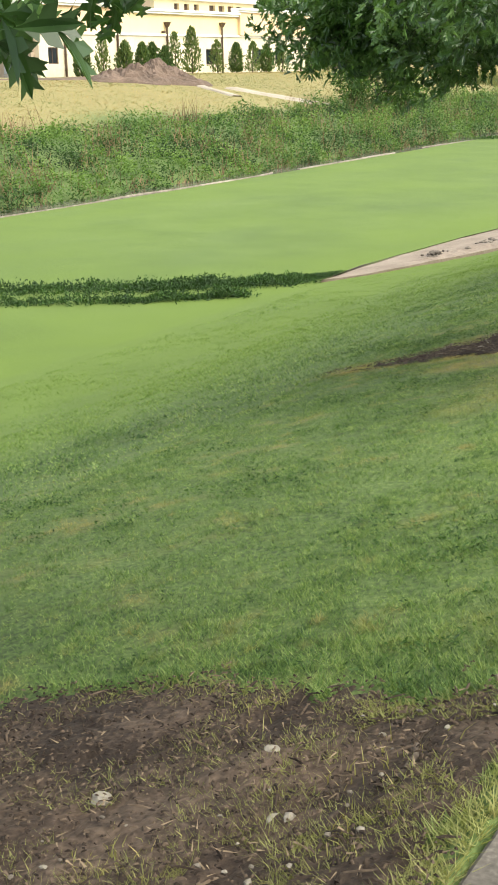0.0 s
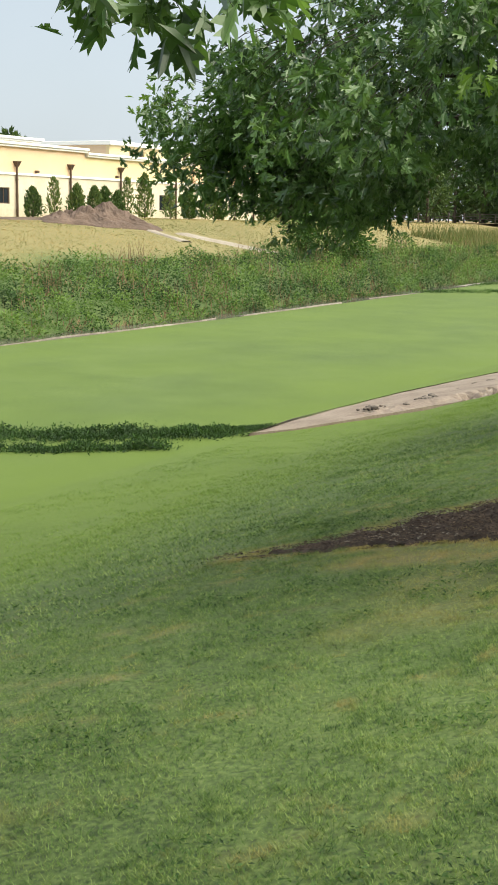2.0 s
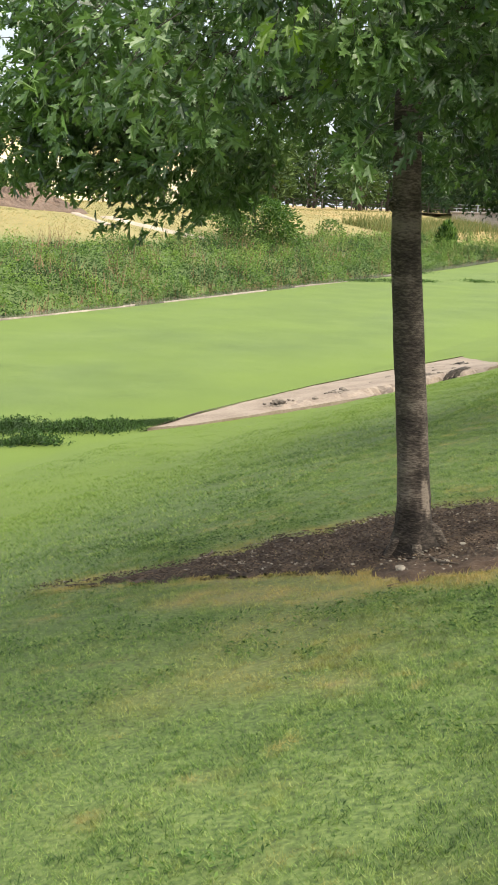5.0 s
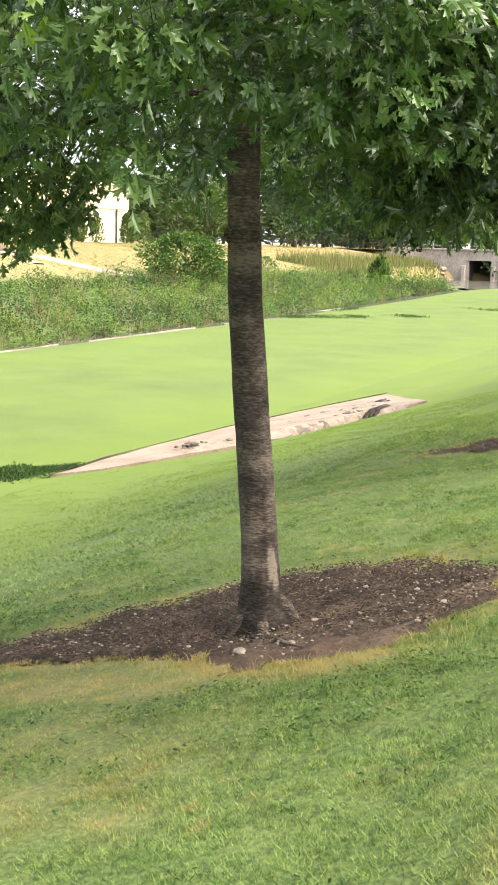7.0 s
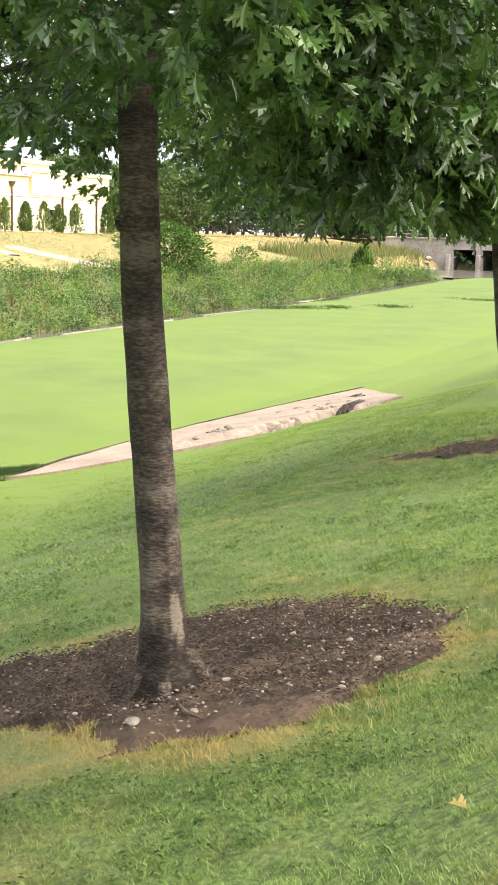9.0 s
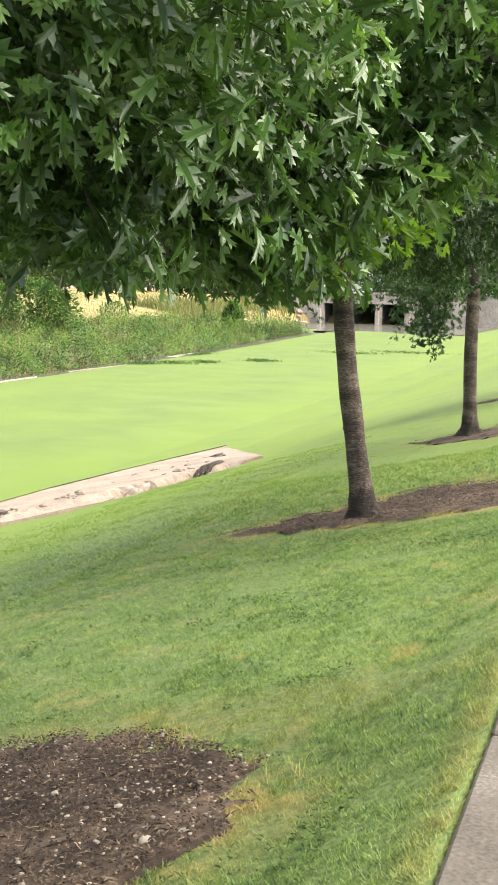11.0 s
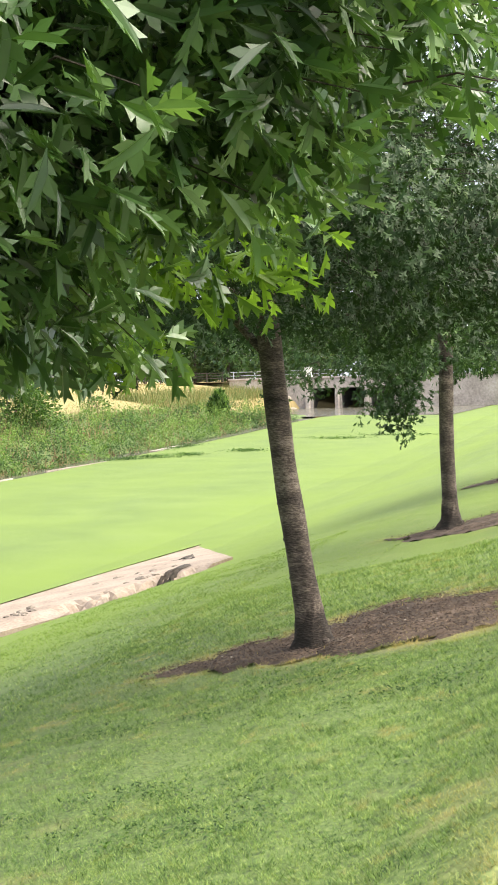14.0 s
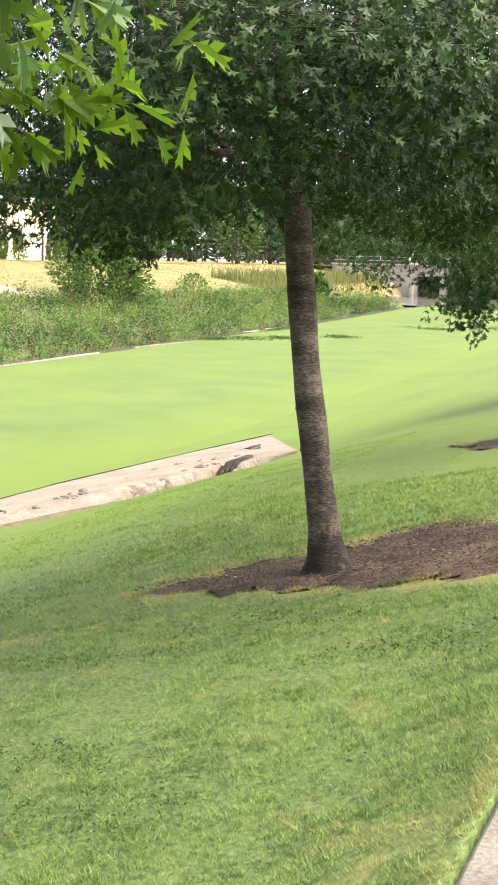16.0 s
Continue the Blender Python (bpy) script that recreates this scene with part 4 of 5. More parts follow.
OAKS = [
    # over lets this crown reach unseen past the sidewalk, added to shade the bed
    dict(height=7.4, radius=2.9, girth=0.095, lean=(0, 0), limbs=16, tips=1900, over=2.0, per=10, leaf=0.165, lobed=True, skirt=3.6, droop=-0.1, low=0.5, twig_step=2, knobs=[(0.05, 0.5, 0.05, "root_stub")],
         extra=[(-2.89, -0.54, 2.27, 0.03, 1), (-2.76, -0.46, 2.24, 0.03, 2), (-2.62, -0.38, 2.20, 0.02, 2), (-2.48, -0.30, 2.28, 0.03, 2), (-2.33, -0.2, 2.28, 0.03, 2), (-2.6, -0.2, 2.36, 0.06, 2), (-3.38, -1.32, 2.10, 0.04, 3), (-3.45, -1.28, 2.02, 0.03, 2), (-1.74, -3.9, 1.80, 0.05, 5)], label="oak tree with low leafy branches over the slope"),
    dict(height=7.6, radius=2.75, girth=0.108, lean=(-0.094, 0.08), middle=(-0.068, -0.13), slope=(140, 268, 2.15, 3.5, 2.12, 0.45), limbs=18, low_limb=3.2, tips=2900, per=15, leaf=0.108, lobed=True, clear=1.63, scars=[(0.05, 0.44, 0.45, 0.17)], skirt=2.85, droop=-0.68, low=0.70, twig_step=2,
         knobs=[(2.37, 3.5, 0.062, "knot"), (0.9, 2.2, 0.02, "knot"), (0.13, 0.35, 0.072, "root_stub"), (0.07, -1.1, 0.05, "root_stub"), (0.08, -2.2, 0.045, "root_stub"), (0.06, 1.2, 0.05, "root_stub"), (1.5, 3.6, 0.015, "knot")],
         young=[(-6.25, 4.55, 2.42, 0.04, 3), (-1.20, 7.40, 1.92, 0.06, 4), (-1.34, 7.26, 1.93, 0.06, 4), (-1.48, 7.14, 1.95, 0.05, 2), (-1.60, 7.2, 1.72, 0.05, 2), (-2.45, 2.95, 2.28, 0.06, 4), (-2.53, 2.1, 2.18, 0.03, 1)], extra=[(-0.55, 6.3, 2.62, 0.15, 45), (-0.5, 6.9, 2.78, 0.2, 45), (-0.7, 6.3, 2.5, 0.2, 26), (-0.5, 6.0, 2.7, 0.2, 26), (-0.95, 6.6, 2.5, 0.25, 30), (-1.2, 6.4, 2.7, 0.3, 40), (-1.35, 5.2, 2.15, 0.22, 85), (-1.35, 5.8, 2.3, 0.22, 60), (-1.55, 4.6, 2.2, 0.22, 65), (-1.7, 4.2, 2.35, 0.25, 55), (-6.0, 4.6, 2.38, 0.13, 12), (-5.75, 4.45, 2.12, 0.2, 36), (-5.45, 4.6, 1.95, 0.22, 44), (-5.2, 4.3, 1.95, 0.2, 40), (-4.8, 4.6, 1.93, 0.18, 40), (-1.45, 5.9, 1.78, 0.14, 44), (-1.7, 6.5, 1.76, 0.14, 44), (-1.25, 5.7, 2.0, 0.16, 44), (-1.6, 6.2, 2.05, 0.2, 50), (-1.15, 6.3, 2.12, 0.16, 44), (-0.92, 6.4, 2.25, 0.16, 44), (-0.78, 5.9, 2.2, 0.14, 36), (-1.3, 6.9, 2.25, 0.18, 24), (-1.9, 7.0, 1.78, 0.14, 40), (-2.2, 7.6, 1.78, 0.15, 44), (-2.5, 8.1, 1.8, 0.15, 36), (-2.1, 5.4, 1.8, 0.16, 36), (-1.75, 4.9, 1.85, 0.16, 36)], forks=[(3.2, -1.85, -0.75, -0.9, 0.026)], label="oak tree with a ringed grey trunk and dense low crown"),
    dict(height=7.2, radius=3.5, girth=0.112, lean=(-0.116, 0.008), ringed=1.8, middle=(-0.35, 0.30), limbs=16, tips=6000, gap=-0.42, tone=0.8, sparkle=3.0, per=13, leaf=0.102, lobed="plain", skirt=2.75, droop=-0.42, low=0.45, twig_step=2,
         knobs=[(1.26, 3.6, 0.025, "knot"), (0.95, 3.5, 0.022, "knot"), (1.5, -1.4, 0.012, "knot"), (0.62, 3.5, 0.02, "knot"), (0.06, -0.6, 0.05, "root_stub"), (0.06, 2.5, 0.05, "root_stub")], forks=[(2.45, -1.0, -0.35, 1.5, 0.045)], label="leaning oak tree with a forked limb and dark crown"),
    dict(height=7.0, radius=3.2, girth=0.115, lean=(-0.02, 0.0), limbs=14, tips=1900, tone=0.7, per=11, leaf=0.125, lobed="plain", skirt=2.5, droop=-0.5, low=0.45, twig_step=3, knobs=[(0.06, 0.4, 0.05, "root_stub")],
         extra=[(-3.45, 20.6, 1.42, 0.24, 60), (-3.4, 20.7, 1.1, 0.15, 34)], label="straight oak tree with a drooping leafy branch"),
    dict(height=7.0, radius=3.2, girth=0.115, lean=(0.01, 0.0), limbs=12, tips=2200, per=9, leaf=0.15, lobed=False, skirt=2.5, droop=-0.4, low=0.5, twig_step=4, knobs=[(0.06, 0.4, 0.05, "root_stub")], label="far oak tree with a straight dark trunk"),
]
for k, spec in enumerate(OAKS):
    oak(k, spec)

# ---- building ----
def window(parent, x, y0, y1, z0, z1, panes=(2, 2)):
    """A window in a wall that faces +x: reveal frame, mullions and glass."""
    w = empty("window", x, (y0 + y1) / 2, z0)
    w.parent = parent
    w.matrix_parent_inverse = parent.matrix_world.inverted()
    h, half = z1 - z0, (y1 - y0) / 2
    part("window_frame", boxes((-0.04, -half, 0, 0.05, half, 0.07), (-0.04, -half, h - 0.07, 0.05, half, h), (-0.04, -half, 0.07, 0.05, -half + 0.07, h - 0.07), (-0.04, half - 0.07, 0.07, 0.05, half, h - 0.07), (-0.03, -0.025, 0.07, 0.03, 0.025, h - 0.07)), M_bronze, w)
    for s in (-1, 1):
        part("pane", boxes((-0.015, min(s * half * 0.06, s * half * 0.93), 0.06, 0.0, max(s * half * 0.06, s * half * 0.93), h - 0.06)), M_glass, w)
    part("window_sill", boxes((-0.05, -half - 0.06, -0.10, 0.10, half + 0.06, -0.004), bevel=0.01), M_cornice, w)
    return w


def wall_with_holes(x0, x1, y0, y1, z0, z1, holes):
    """A thick wall facing +x with real openings (y0, y1, z0, z1)."""
    rows, y = [], y0
    for a, b, c, d in sorted(holes):
        rows += [(x0, y, z0, x1, a, z1), (x0, a, z0, x1, b, c), (x0, a, d, x1, b, z1)]
        y = b
    rows.append((x0, y, z0, x1, y1, z1))
    return boxes(*rows)


def long_building():
    thing = empty("commercial_building", -61, 84, 1.25)
    o = thing.location
    inv = Matrix.Translation(-o)

    def add(name, bm, material, parent=thing, label=""):
        bm.transform(inv)
        return part(name, bm, material, parent, label)

    X = -61.0
    low, band, top = 0.9, 4.25, 6.0
    holes = [(65.5, 66.6, 2.2, 3.35), (74.0, 75.0, 2.1, 3.2), (77.0, 77.9, 2.1, 3.2), (86.0, 88.0, 2.0, 3.3), (93.5, 95.4, 2.0, 3.3), (97.6, 99.3, 2.0, 3.3)]
    add("wall", wall_with_holes(X - 0.4, X, 64.5, 104.3, low, band, holes), M_lime, label="cream limestone veneer lower wall")
    add("wall", boxes((X - 0.4, 64.5, band + 0.18, X - 0.05, 75.6, 6.25)), M_stucco, label="peach stucco upper wall")
    add("wall", boxes((X - 0.4, 75.6, band + 0.18, X - 0.05, 91.2, 5.95)), M_yellow, label="yellow stucco upper wall")
    add("wall", boxes((X - 0.4, 91.2, band + 0.18, X + 0.25, 104.3, 6.35)), M_stucco, label="peach stucco upper wall")
    add("string_course", boxes((X - 0.4, 64.4, band, X + 0.10, 104.4, band + 0.18), bevel=0.03), M_cornice)
    for y0, y1, z in ((64.2, 75.7, 6.25), (75.7, 91.1, 5.95), (91.0, 104.6, 6.35)):
        add("cornice", boxes((X - 0.6, y0, z, X + 0.22 + (0.2 if y0 > 90 else 0), y1, z + 0.16), (X - 0.6, y0 - 0.06, z + 0.16, X + 0.34 + (0.2 if y0 > 90 else 0), y1 + 0.06, z + 0.36), bevel=0.03), M_cornice)
    # end wall to the west, a recess with the entrance
    add("wall", boxes((-65.4, 64.1, low, X - 0.4, 64.5, band)), M_shadestone, label="limestone veneer end wall with painted shade")
    add("wall", boxes((-65.4, 64.12, band + 0.18, X - 0.4, 64.5, 6.25)), M_stucco)
    add("cornice", boxes((-65.7, 63.86, 6.25, X - 0.61, 64.5, 6.6), bevel=0.03), M_cornice)
    add("string_course", boxes((-65.5, 64.0, band, X - 0.41, 64.5, band + 0.18), bevel=0.03), M_cornice)
    add("wall", boxes((-92, 66.0, low, -68.1, 66.4, band), (-66.6, 66.0, low, -65.4, 66.4, band), (-68.1, 66.0, 3.6, -66.6, 66.4, band)), M_shadestone, label="limestone veneer entrance wall with painted shade")
    add("wall", boxes((-92, 66.05, band + 0.18, -65.4, 66.4, 6.1)), M_stucco)
    add("cornice", boxes((-92, 65.8, 6.1, -65.75, 66.5, 6.45), bevel=0.03), M_cornice)
    add("string_course", boxes((-92, 65.9, band, -65.5, 66.4, band + 0.18), bevel=0.03), M_cornice)
    add("wall", boxes((-65.8, 64.5, low, -65.4, 66.0, 6.25)), M_shadestone)
    add("wall", boxes((-92, 103.9, low, X - 0.4, 104.3, 6.2), (-92, 66.4, low, -91.6, 103.9, 6.2)), M_stucco)
    add("roof", boxes((-91.6, 66.5, 5.6, X - 0.5, 103.9, 5.8)), M_metal, label="flat grey roof")
    for y0, y1, z0, z1 in holes:
        window(thing, X - 0.12, y0, y1, z0, z1)
    # roof volumes
    add("roof_block", boxes((-72, 66.5, 5.8, -65.0, 74.5, 7.0)), M_yellow)
    add("roof_block_cornice", boxes((-72.3, 66.2, 7.0, -64.7, 74.8, 7.15), (-72.5, 66.0, 7.15, -64.5, 75.0, 7.35), bevel=0.03), M_cornice)
    edges = [(88.6 + q * 1.55 + (1.0 if q > 2 else 0), 89.4 + q * 1.55 + (1.2 if q > 2 else 0)) for q in range(7)]
    add("tower_base", boxes((-66.4, 85.6, 5.8, -66.0, 102, 6.45)), M_yellow, label="roof tower with a row of small openings")
    add("tower_head", boxes((-66.4, 85.6, 7.25, -66.0, 102, 7.55)), M_yellow)
    for a, b in zip([85.6] + [e[1] for e in edges], [e[0] for e in edges] + [102]):
        add("tower_pier", boxes((-66.4, a, 6.45, -66.0, b, 7.25)), M_yellow)
    add("tower_wall", boxes((-74, 85.6, 5.8, -66.4, 85.9, 7.55), (-74, 101.7, 5.8, -66.4, 102, 7.55), (-74, 85.9, 5.8, -73.7, 101.7, 7.55)), M_stucco)
    for q in range(7):
        y0 = 88.6 + q * 1.55 + (1.0 if q > 2 else 0)
        add("pane", boxes((-66.3, y0, 6.45, -66.25, y0 + (1.0 if q > 2 else 0.8), 7.25)), M_bronze)
    add("tower_roof", boxes((-74.4, 85.2, 7.55, -65.6, 102.4, 7.9), bevel=0.04), M_cornice)
    # downspouts with conductor heads
    for y, zt in ((67.3, 5.3), (73.6, 5.35), (80.2, 5.4), (88.4, 5.5), (96.3, 5.5), (102.2, 5.5)):
        ds = empty("downspout", X + 0.12, y, 1.2)
        ds.parent = thing
        ds.matrix_parent_inverse = thing.matrix_world.inverted()
        h = zt - 1.2
        part("pipe", boxes((-0.06, -0.07, -0.1, 0.07, 0.07, h - 0.45), bevel=0.015), M_bronze, ds)
        bm = bmesh.new()
        bmesh.ops.create_cone(bm, cap_ends=True, segments=4, radius1=0.13, radius2=0.34, depth=0.4, matrix=Matrix.Translation((0.02, 0, h - 0.25)) @ Matrix.Rotation(radians(45), 4, "Z"))
        part("conductor_head", bm, M_bronze, ds)
        for q in range(3):
            part("bracket", boxes((-0.08, -0.1, 0.5 + q * 1.1, 0.085, 0.1, 0.56 + q * 1.1)), M_bronze, ds)
    # small wall lamps
    for y in (69.6, 79.7, 93.0):
        add("wall_lamp", boxes((X - 0.02, y - 0.15, 4.5, X + 0.25, y + 0.15, 4.68), bevel=0.04), M_bronze)
    # entrance: glass door, awnings
    door = add("door", boxes((-68.05, 66.1, 1.2, -67.97, 66.2, 3.58), (-66.73, 66.1, 1.2, -66.65, 66.2, 3.58), (-67.97, 66.1, 3.45, -66.73, 66.2, 3.58), (-67.97, 66.1, 1.2, -66.73, 66.2, 1.4), (-67.39, 66.12, 1.4, -67.31, 66.18, 3.45)), M_bronze, label="dark framed glass entrance door")
    for a in (-67.96, -67.3):
        add("door_pane", boxes((a, 66.14, 1.42, a + 0.56, 66.16, 3.44)), M_glass, door)
    for x0 in (-68.6, -71.6, -74.6):
        bm = bmesh.new()
        a = [bm.verts.new(p) for p in ((x0, 66.0, 4.9), (x0 + 2.4, 66.0, 4.9), (x0 + 2.4, 64.8, 4.0), (x0, 64.8, 4.0), (x0 + 2.4, 64.8, 3.75), (x0, 64.8, 3.75), (x0, 66.0, 3.75), (x0 + 2.4, 66.0, 3.75))]
        for f in ((0, 1, 2, 3), (3, 2, 4, 5), (0, 3, 5, 6), (1, 7, 4, 2), (5, 4, 7, 6)):
            bm.faces.new([a[q] for q in f])
        add("awning", bm, M_awning, label="black canvas awning")
    add("window_pane", boxes((-71.4, 65.96, 1.6, -69.2, 65.99, 3.6), (-74.4, 65.96, 1.6, -72.2, 65.99, 3.6)), M_glass)
    return tagged(thing, "long peach and cream stucco building with white cornices", "building")


long_building()

# grey electrical cabinets by the end wall
for x, w, h in ((-63.4, 0.55, 1.5), (-62.7, 0.6, 1.9), (-62.0, 0.35, 1.3)):
    z = gz(x, 63.8)
    cab = empty("electrical_cabinet", x, 63.85, z)
    part("body", boxes((-w / 2, -0.2, 0.25, w / 2, 0.2, 0.25 + h), bevel=0.02), M_metal, cab)
    part("door", boxes((-w / 2 + 0.04, -0.225, 0.3, w / 2 - 0.04, -0.204, 0.2 + h), bevel=0.008), M_metal, cab)
    part("plinth", boxes((-w / 2 - 0.05, -0.22, -0.1, w / 2 + 0.05, 0.24, 0.246)), M_wallstone, cab)
    tagged(cab, "grey metal electrical cabinet against a stone wall", "cabinet", group="electrical cabinets")


def foliage_tree(name, x, y, height, radius, trunk_h, leaves, size, material, label, category, seed, shape="round", group="", trunk_r=0.12):
    """A tree or shrub of many leaf clumps, uneven and with gaps, on a tapered trunk with limbs."""
    r = np.random.default_rng(seed)
    z = gz(x, y)
    thing = empty(name, x, y, z - 0.05)
    pts = [(0.04 * math.sin(h * 2 + seed), 0.04 * math.cos(h + seed), h) for h in np.linspace(0, height * 0.8, 7)]
    part("trunk", soup("trunk", *tube(pts, [trunk_r * (1.25 - q * 0.17) for q in range(7)], 8, 0.15, seed), True), M_bark, thing)
    for q in range(4 if shape == "round" else 2):
        a, h0 = q * 1.9 + seed, trunk_h + (height - trunk_h) * 0.15 * q
        part("limb", soup("limb", *tube([(math.cos(a) * radius * 0.7 * s, math.sin(a) * radius * 0.7 * s, h0 + radius * 0.8 * s) for s in (0, 0.35, 0.7, 1)], [trunk_r * 0.5, trunk_r * 0.38, trunk_r * 0.25, trunk_r * 0.1], 6), True), M_bark, thing)
    u, phi = r.uniform(0, 1, leaves), r.uniform(0, 6.283, leaves)
    if shape == "cone":
        prof = np.minimum(1, np.sqrt(1 - u) * 1.25 + 0.03) * np.minimum(1, u * 5 + 0.6)
    else:
        prof = np.sqrt(np.maximum(0.03, 1 - (2 * u - 0.9) ** 2 / 1.22))
    bump = 1 + 0.22 * np.sin(phi * 3 + seed + 4 * u) + 0.16 * np.sin(phi * 5 - 7 * u + seed) + 0.1 * np.sin(phi * 9 + 15 * u)
    rho = radius * prof * bump * np.sqrt(r.uniform(0.25, 1, leaves))
    P = np.stack([np.cos(phi) * rho, np.sin(phi) * rho, trunk_h + u * (height - trunk_h)], -1)
    gap = lumps(P[:, 0] * 1.3 + P[:, 2], P[:, 1] + P[:, 2] * 0.8, radius * 0.35, seed)
    P = P[gap > -0.5]
    axis = P * np.array([1, 1, 0.15]) + r.normal(size=P.shape) * radius * 0.6 + (np.array([0, 0, radius * 1.2]) if shape == "cone" else 0)
    V, F = lay(leaf_shape(False), P, axis, r.normal(size=P.shape) + np.array([0, 0, 0.8]), r.uniform(0.6, 1.4, len(P)) * size)
    V[:, 2] = np.maximum(V[:, 2], 0.06)
    tagged(part("crown", soup("crown", V, F, tone=np.repeat(r.uniform(0, 1, len(P)), 4)), material, thing), kind="stuff")
    return tagged(thing, label, category, group=group)


CYPRESS = [(66.3, 2.1, 0.55, 0), (68.7, 2.9, 0.5, 1), (71.4, 2.4, 0.6, 0), (73.6, 2.3, 0.5, 0), (74.9, 2.3, 0.55, 0), (76.6, 2.0, 0.5, 0), (77.9, 3.1, 0.5, 1), (80.3, 3.5, 0.65, 0), (84.0, 2.6, 0.5, 1), (87.0, 2.4, 0.55, 0), (89.7, 2.5, 0.55, 1), (92.0, 2.3, 0.6, 0), (94.8, 2.5, 0.6, 1), (100.2, 2.7, 0.6, 0), (103.4, 3.0, 0.7, 1)]
for q, (y, h, rad, thin) in enumerate(CYPRESS):
    foliage_tree("cypress_tree", -58.6, y, h, rad, 0.1, 700 if thin else 1500, 0.24, M_cypress, "slim yellow-green evergreen in front of the building wall" if thin else "dark conical evergreen in front of the building wall", "tree", 200 + q, "cone", "evergreens along the building", 0.05)

# dirt mound before the building, gravel track down the bank
bm = bmesh.new()
rows = []
cx, cy = -53.3, 67.6
for i in range(25):
    s = i / 24
    for j in range(72):
        a = 2 * math.pi * j / 72
        rad = s * (1 + 0.18 * math.sin(a * 3 + 1) + 0.1 * math.sin(a * 7))
        px, py = cx + math.cos(a) * rad * 3.2, cy + math.sin(a) * rad * 5.2
        hgt = 1.55 * (1 - s) ** 0.7 * (0.8 + 0.35 * noise.noise(Vector((px * 0.5, py * 0.5, 9)))) + (0.35 * noise.noise(Vector((px * 1.1, py * 1.1, 2))) + 0.26 * noise.noise(Vector((px * 2.7, py * 2.7, 4))) + 0.16 * noise.noise(Vector((px * 5.5, py * 5.5, 6)))) * min(1, 3 * (1 - s))
        rows.append(bm.verts.new((px - cx, py - cy, gz(px, py) + hgt - 0.04 - gz(cx, cy))))
for i in range(24):
    for j in range(72):
        a, b = i * 72 + j, i * 72 + (j + 1) % 72
        if i == 0:
            if j % 72 == 0:
                continue
        bm.faces.new((rows[a], rows[b], rows[b + 72], rows[a + 72]))
bmesh.ops.remove_doubles(bm, verts=bm.verts, dist=0.002)
bmesh.ops.recalc_face_normals(bm, faces=bm.faces)
mound = part("dirt_mound", bm, M_dirt)
mound.matrix_world = pose(cx, cy, gz(cx, cy))
tagged(mound, "heap of brown excavated dirt before the building", "mound")


def ribbon(name, pts, width, lift, material, label, category, seed):
    """A flat track that follows the ground along a line."""
    P = np.array(pts, float)
    s = np.concatenate([[0], np.cumsum(np.hypot(*np.diff(P, axis=0).T))])
    t = np.linspace(0, s[-1], int(s[-1] / 0.6) + 2)
    C = np.stack([np.interp(t, s, P[:, 0]), np.interp(t, s, P[:, 1])], -1)
    D = np.gradient(C, axis=0)
    N = np.stack([-D[:, 1], D[:, 0]], -1) / np.hypot(*D.T)[:, None]
    V, m = [], 6
    for k in range(len(C)):
        for q in range(m):
            w = (q / (m - 1) - 0.5) * width * (1 + 0.3 * float(lumps(t[k], q * 3.0, 2.0, seed)))
            p = C[k] + N[k] * w
            V.append((p[0], p[1], gz(*p) + lift - (0.1 if q in (0, m - 1) else 0)))
    F = [(k * m + q, k * m + q + 1, (k + 1) * m + q + 1, (k + 1) * m + q) for k in range(len(C) - 1) for q in range(m - 1)]
    return tagged(part(name, soup(name, V, F, True), material), label, category, kind="structure")


ribbon("track", [(-52.6, 70.2), (-50.5, 68.7), (-48.5, 67.4), (-45.3, 66.0)], 0.9, 0.09, M_gravel, "pale gravel track down the tan field", "path", 3)
ribbon("dirt_strip", [(-58.6, 30), (-57.6, 44), (-57.2, 56), (-56.6, 66)], 4.2, 0.06, M_dirt, "bare brown dirt strip before the building", "dirt", 4)
ribbon("track", [(-48.4, 70.2), (-46, 70.0), (-43.9, 70.3), (-41.0, 71.0)], 1.7, 0.09, M_gravel, "pale gravel patch above the weedy bank", "path", 5)

# ---- bushes, far trees ----
foliage_tree("bush", -38.6, 73.5, 3.5, 2.8, 0.1, 10000, 0.25, M_bushleaf, "large round green bush above the weedy bank", "bush", 301, trunk_r=0.1)
foliage_tree("bush", -41.2, 92.5, 1.5, 1.1, 0.05, 900, 0.2, M_bushleaf, "small dark green bush in the tan field", "bush", 302, trunk_r=0.04)
foliage_tree("reed_clump", -34.6, 103, 2.7, 0.85, 0.05, 900, 0.42, M_weed, "clump of tall green-brown reeds by the water", "reeds", 303, "cone", trunk_r=0.03)
for q in range(40):
    r = random.Random(900 + q)
    y = 172 + r.uniform(0, 40)
    x = -152 + q * 4.3 + r.uniform(-2, 2)
    h = r.uniform(7.5, 12)
    foliage_tree("shade_tree", x, y, h, h * r.uniform(0.40, 0.50), h * 0.05, 1300, 1.0, M_farleaf, "broad green tree standing beyond the road", "tree", 400 + q, group="trees beyond the road", trunk_r=0.22)
for q, (x, y, h) in enumerate(((-128, 112, 10.5), (-121, 118, 10.2), (-126, 124, 9.6), (-106, 119, 10.0), (-98, 145, 9.5), (-84, 118, 8.0), (-76, 125, 8.5), (-70, 132, 8.0), (-64, 128, 6.5), (-58, 140, 7.5))):
    foliage_tree("shade_tree", x, y, h, h * 0.34, h * 0.15, 1000, 0.8, M_farleaf, "broad green tree standing behind the building", "tree", 450 + q, group="trees behind the building", trunk_r=0.2)

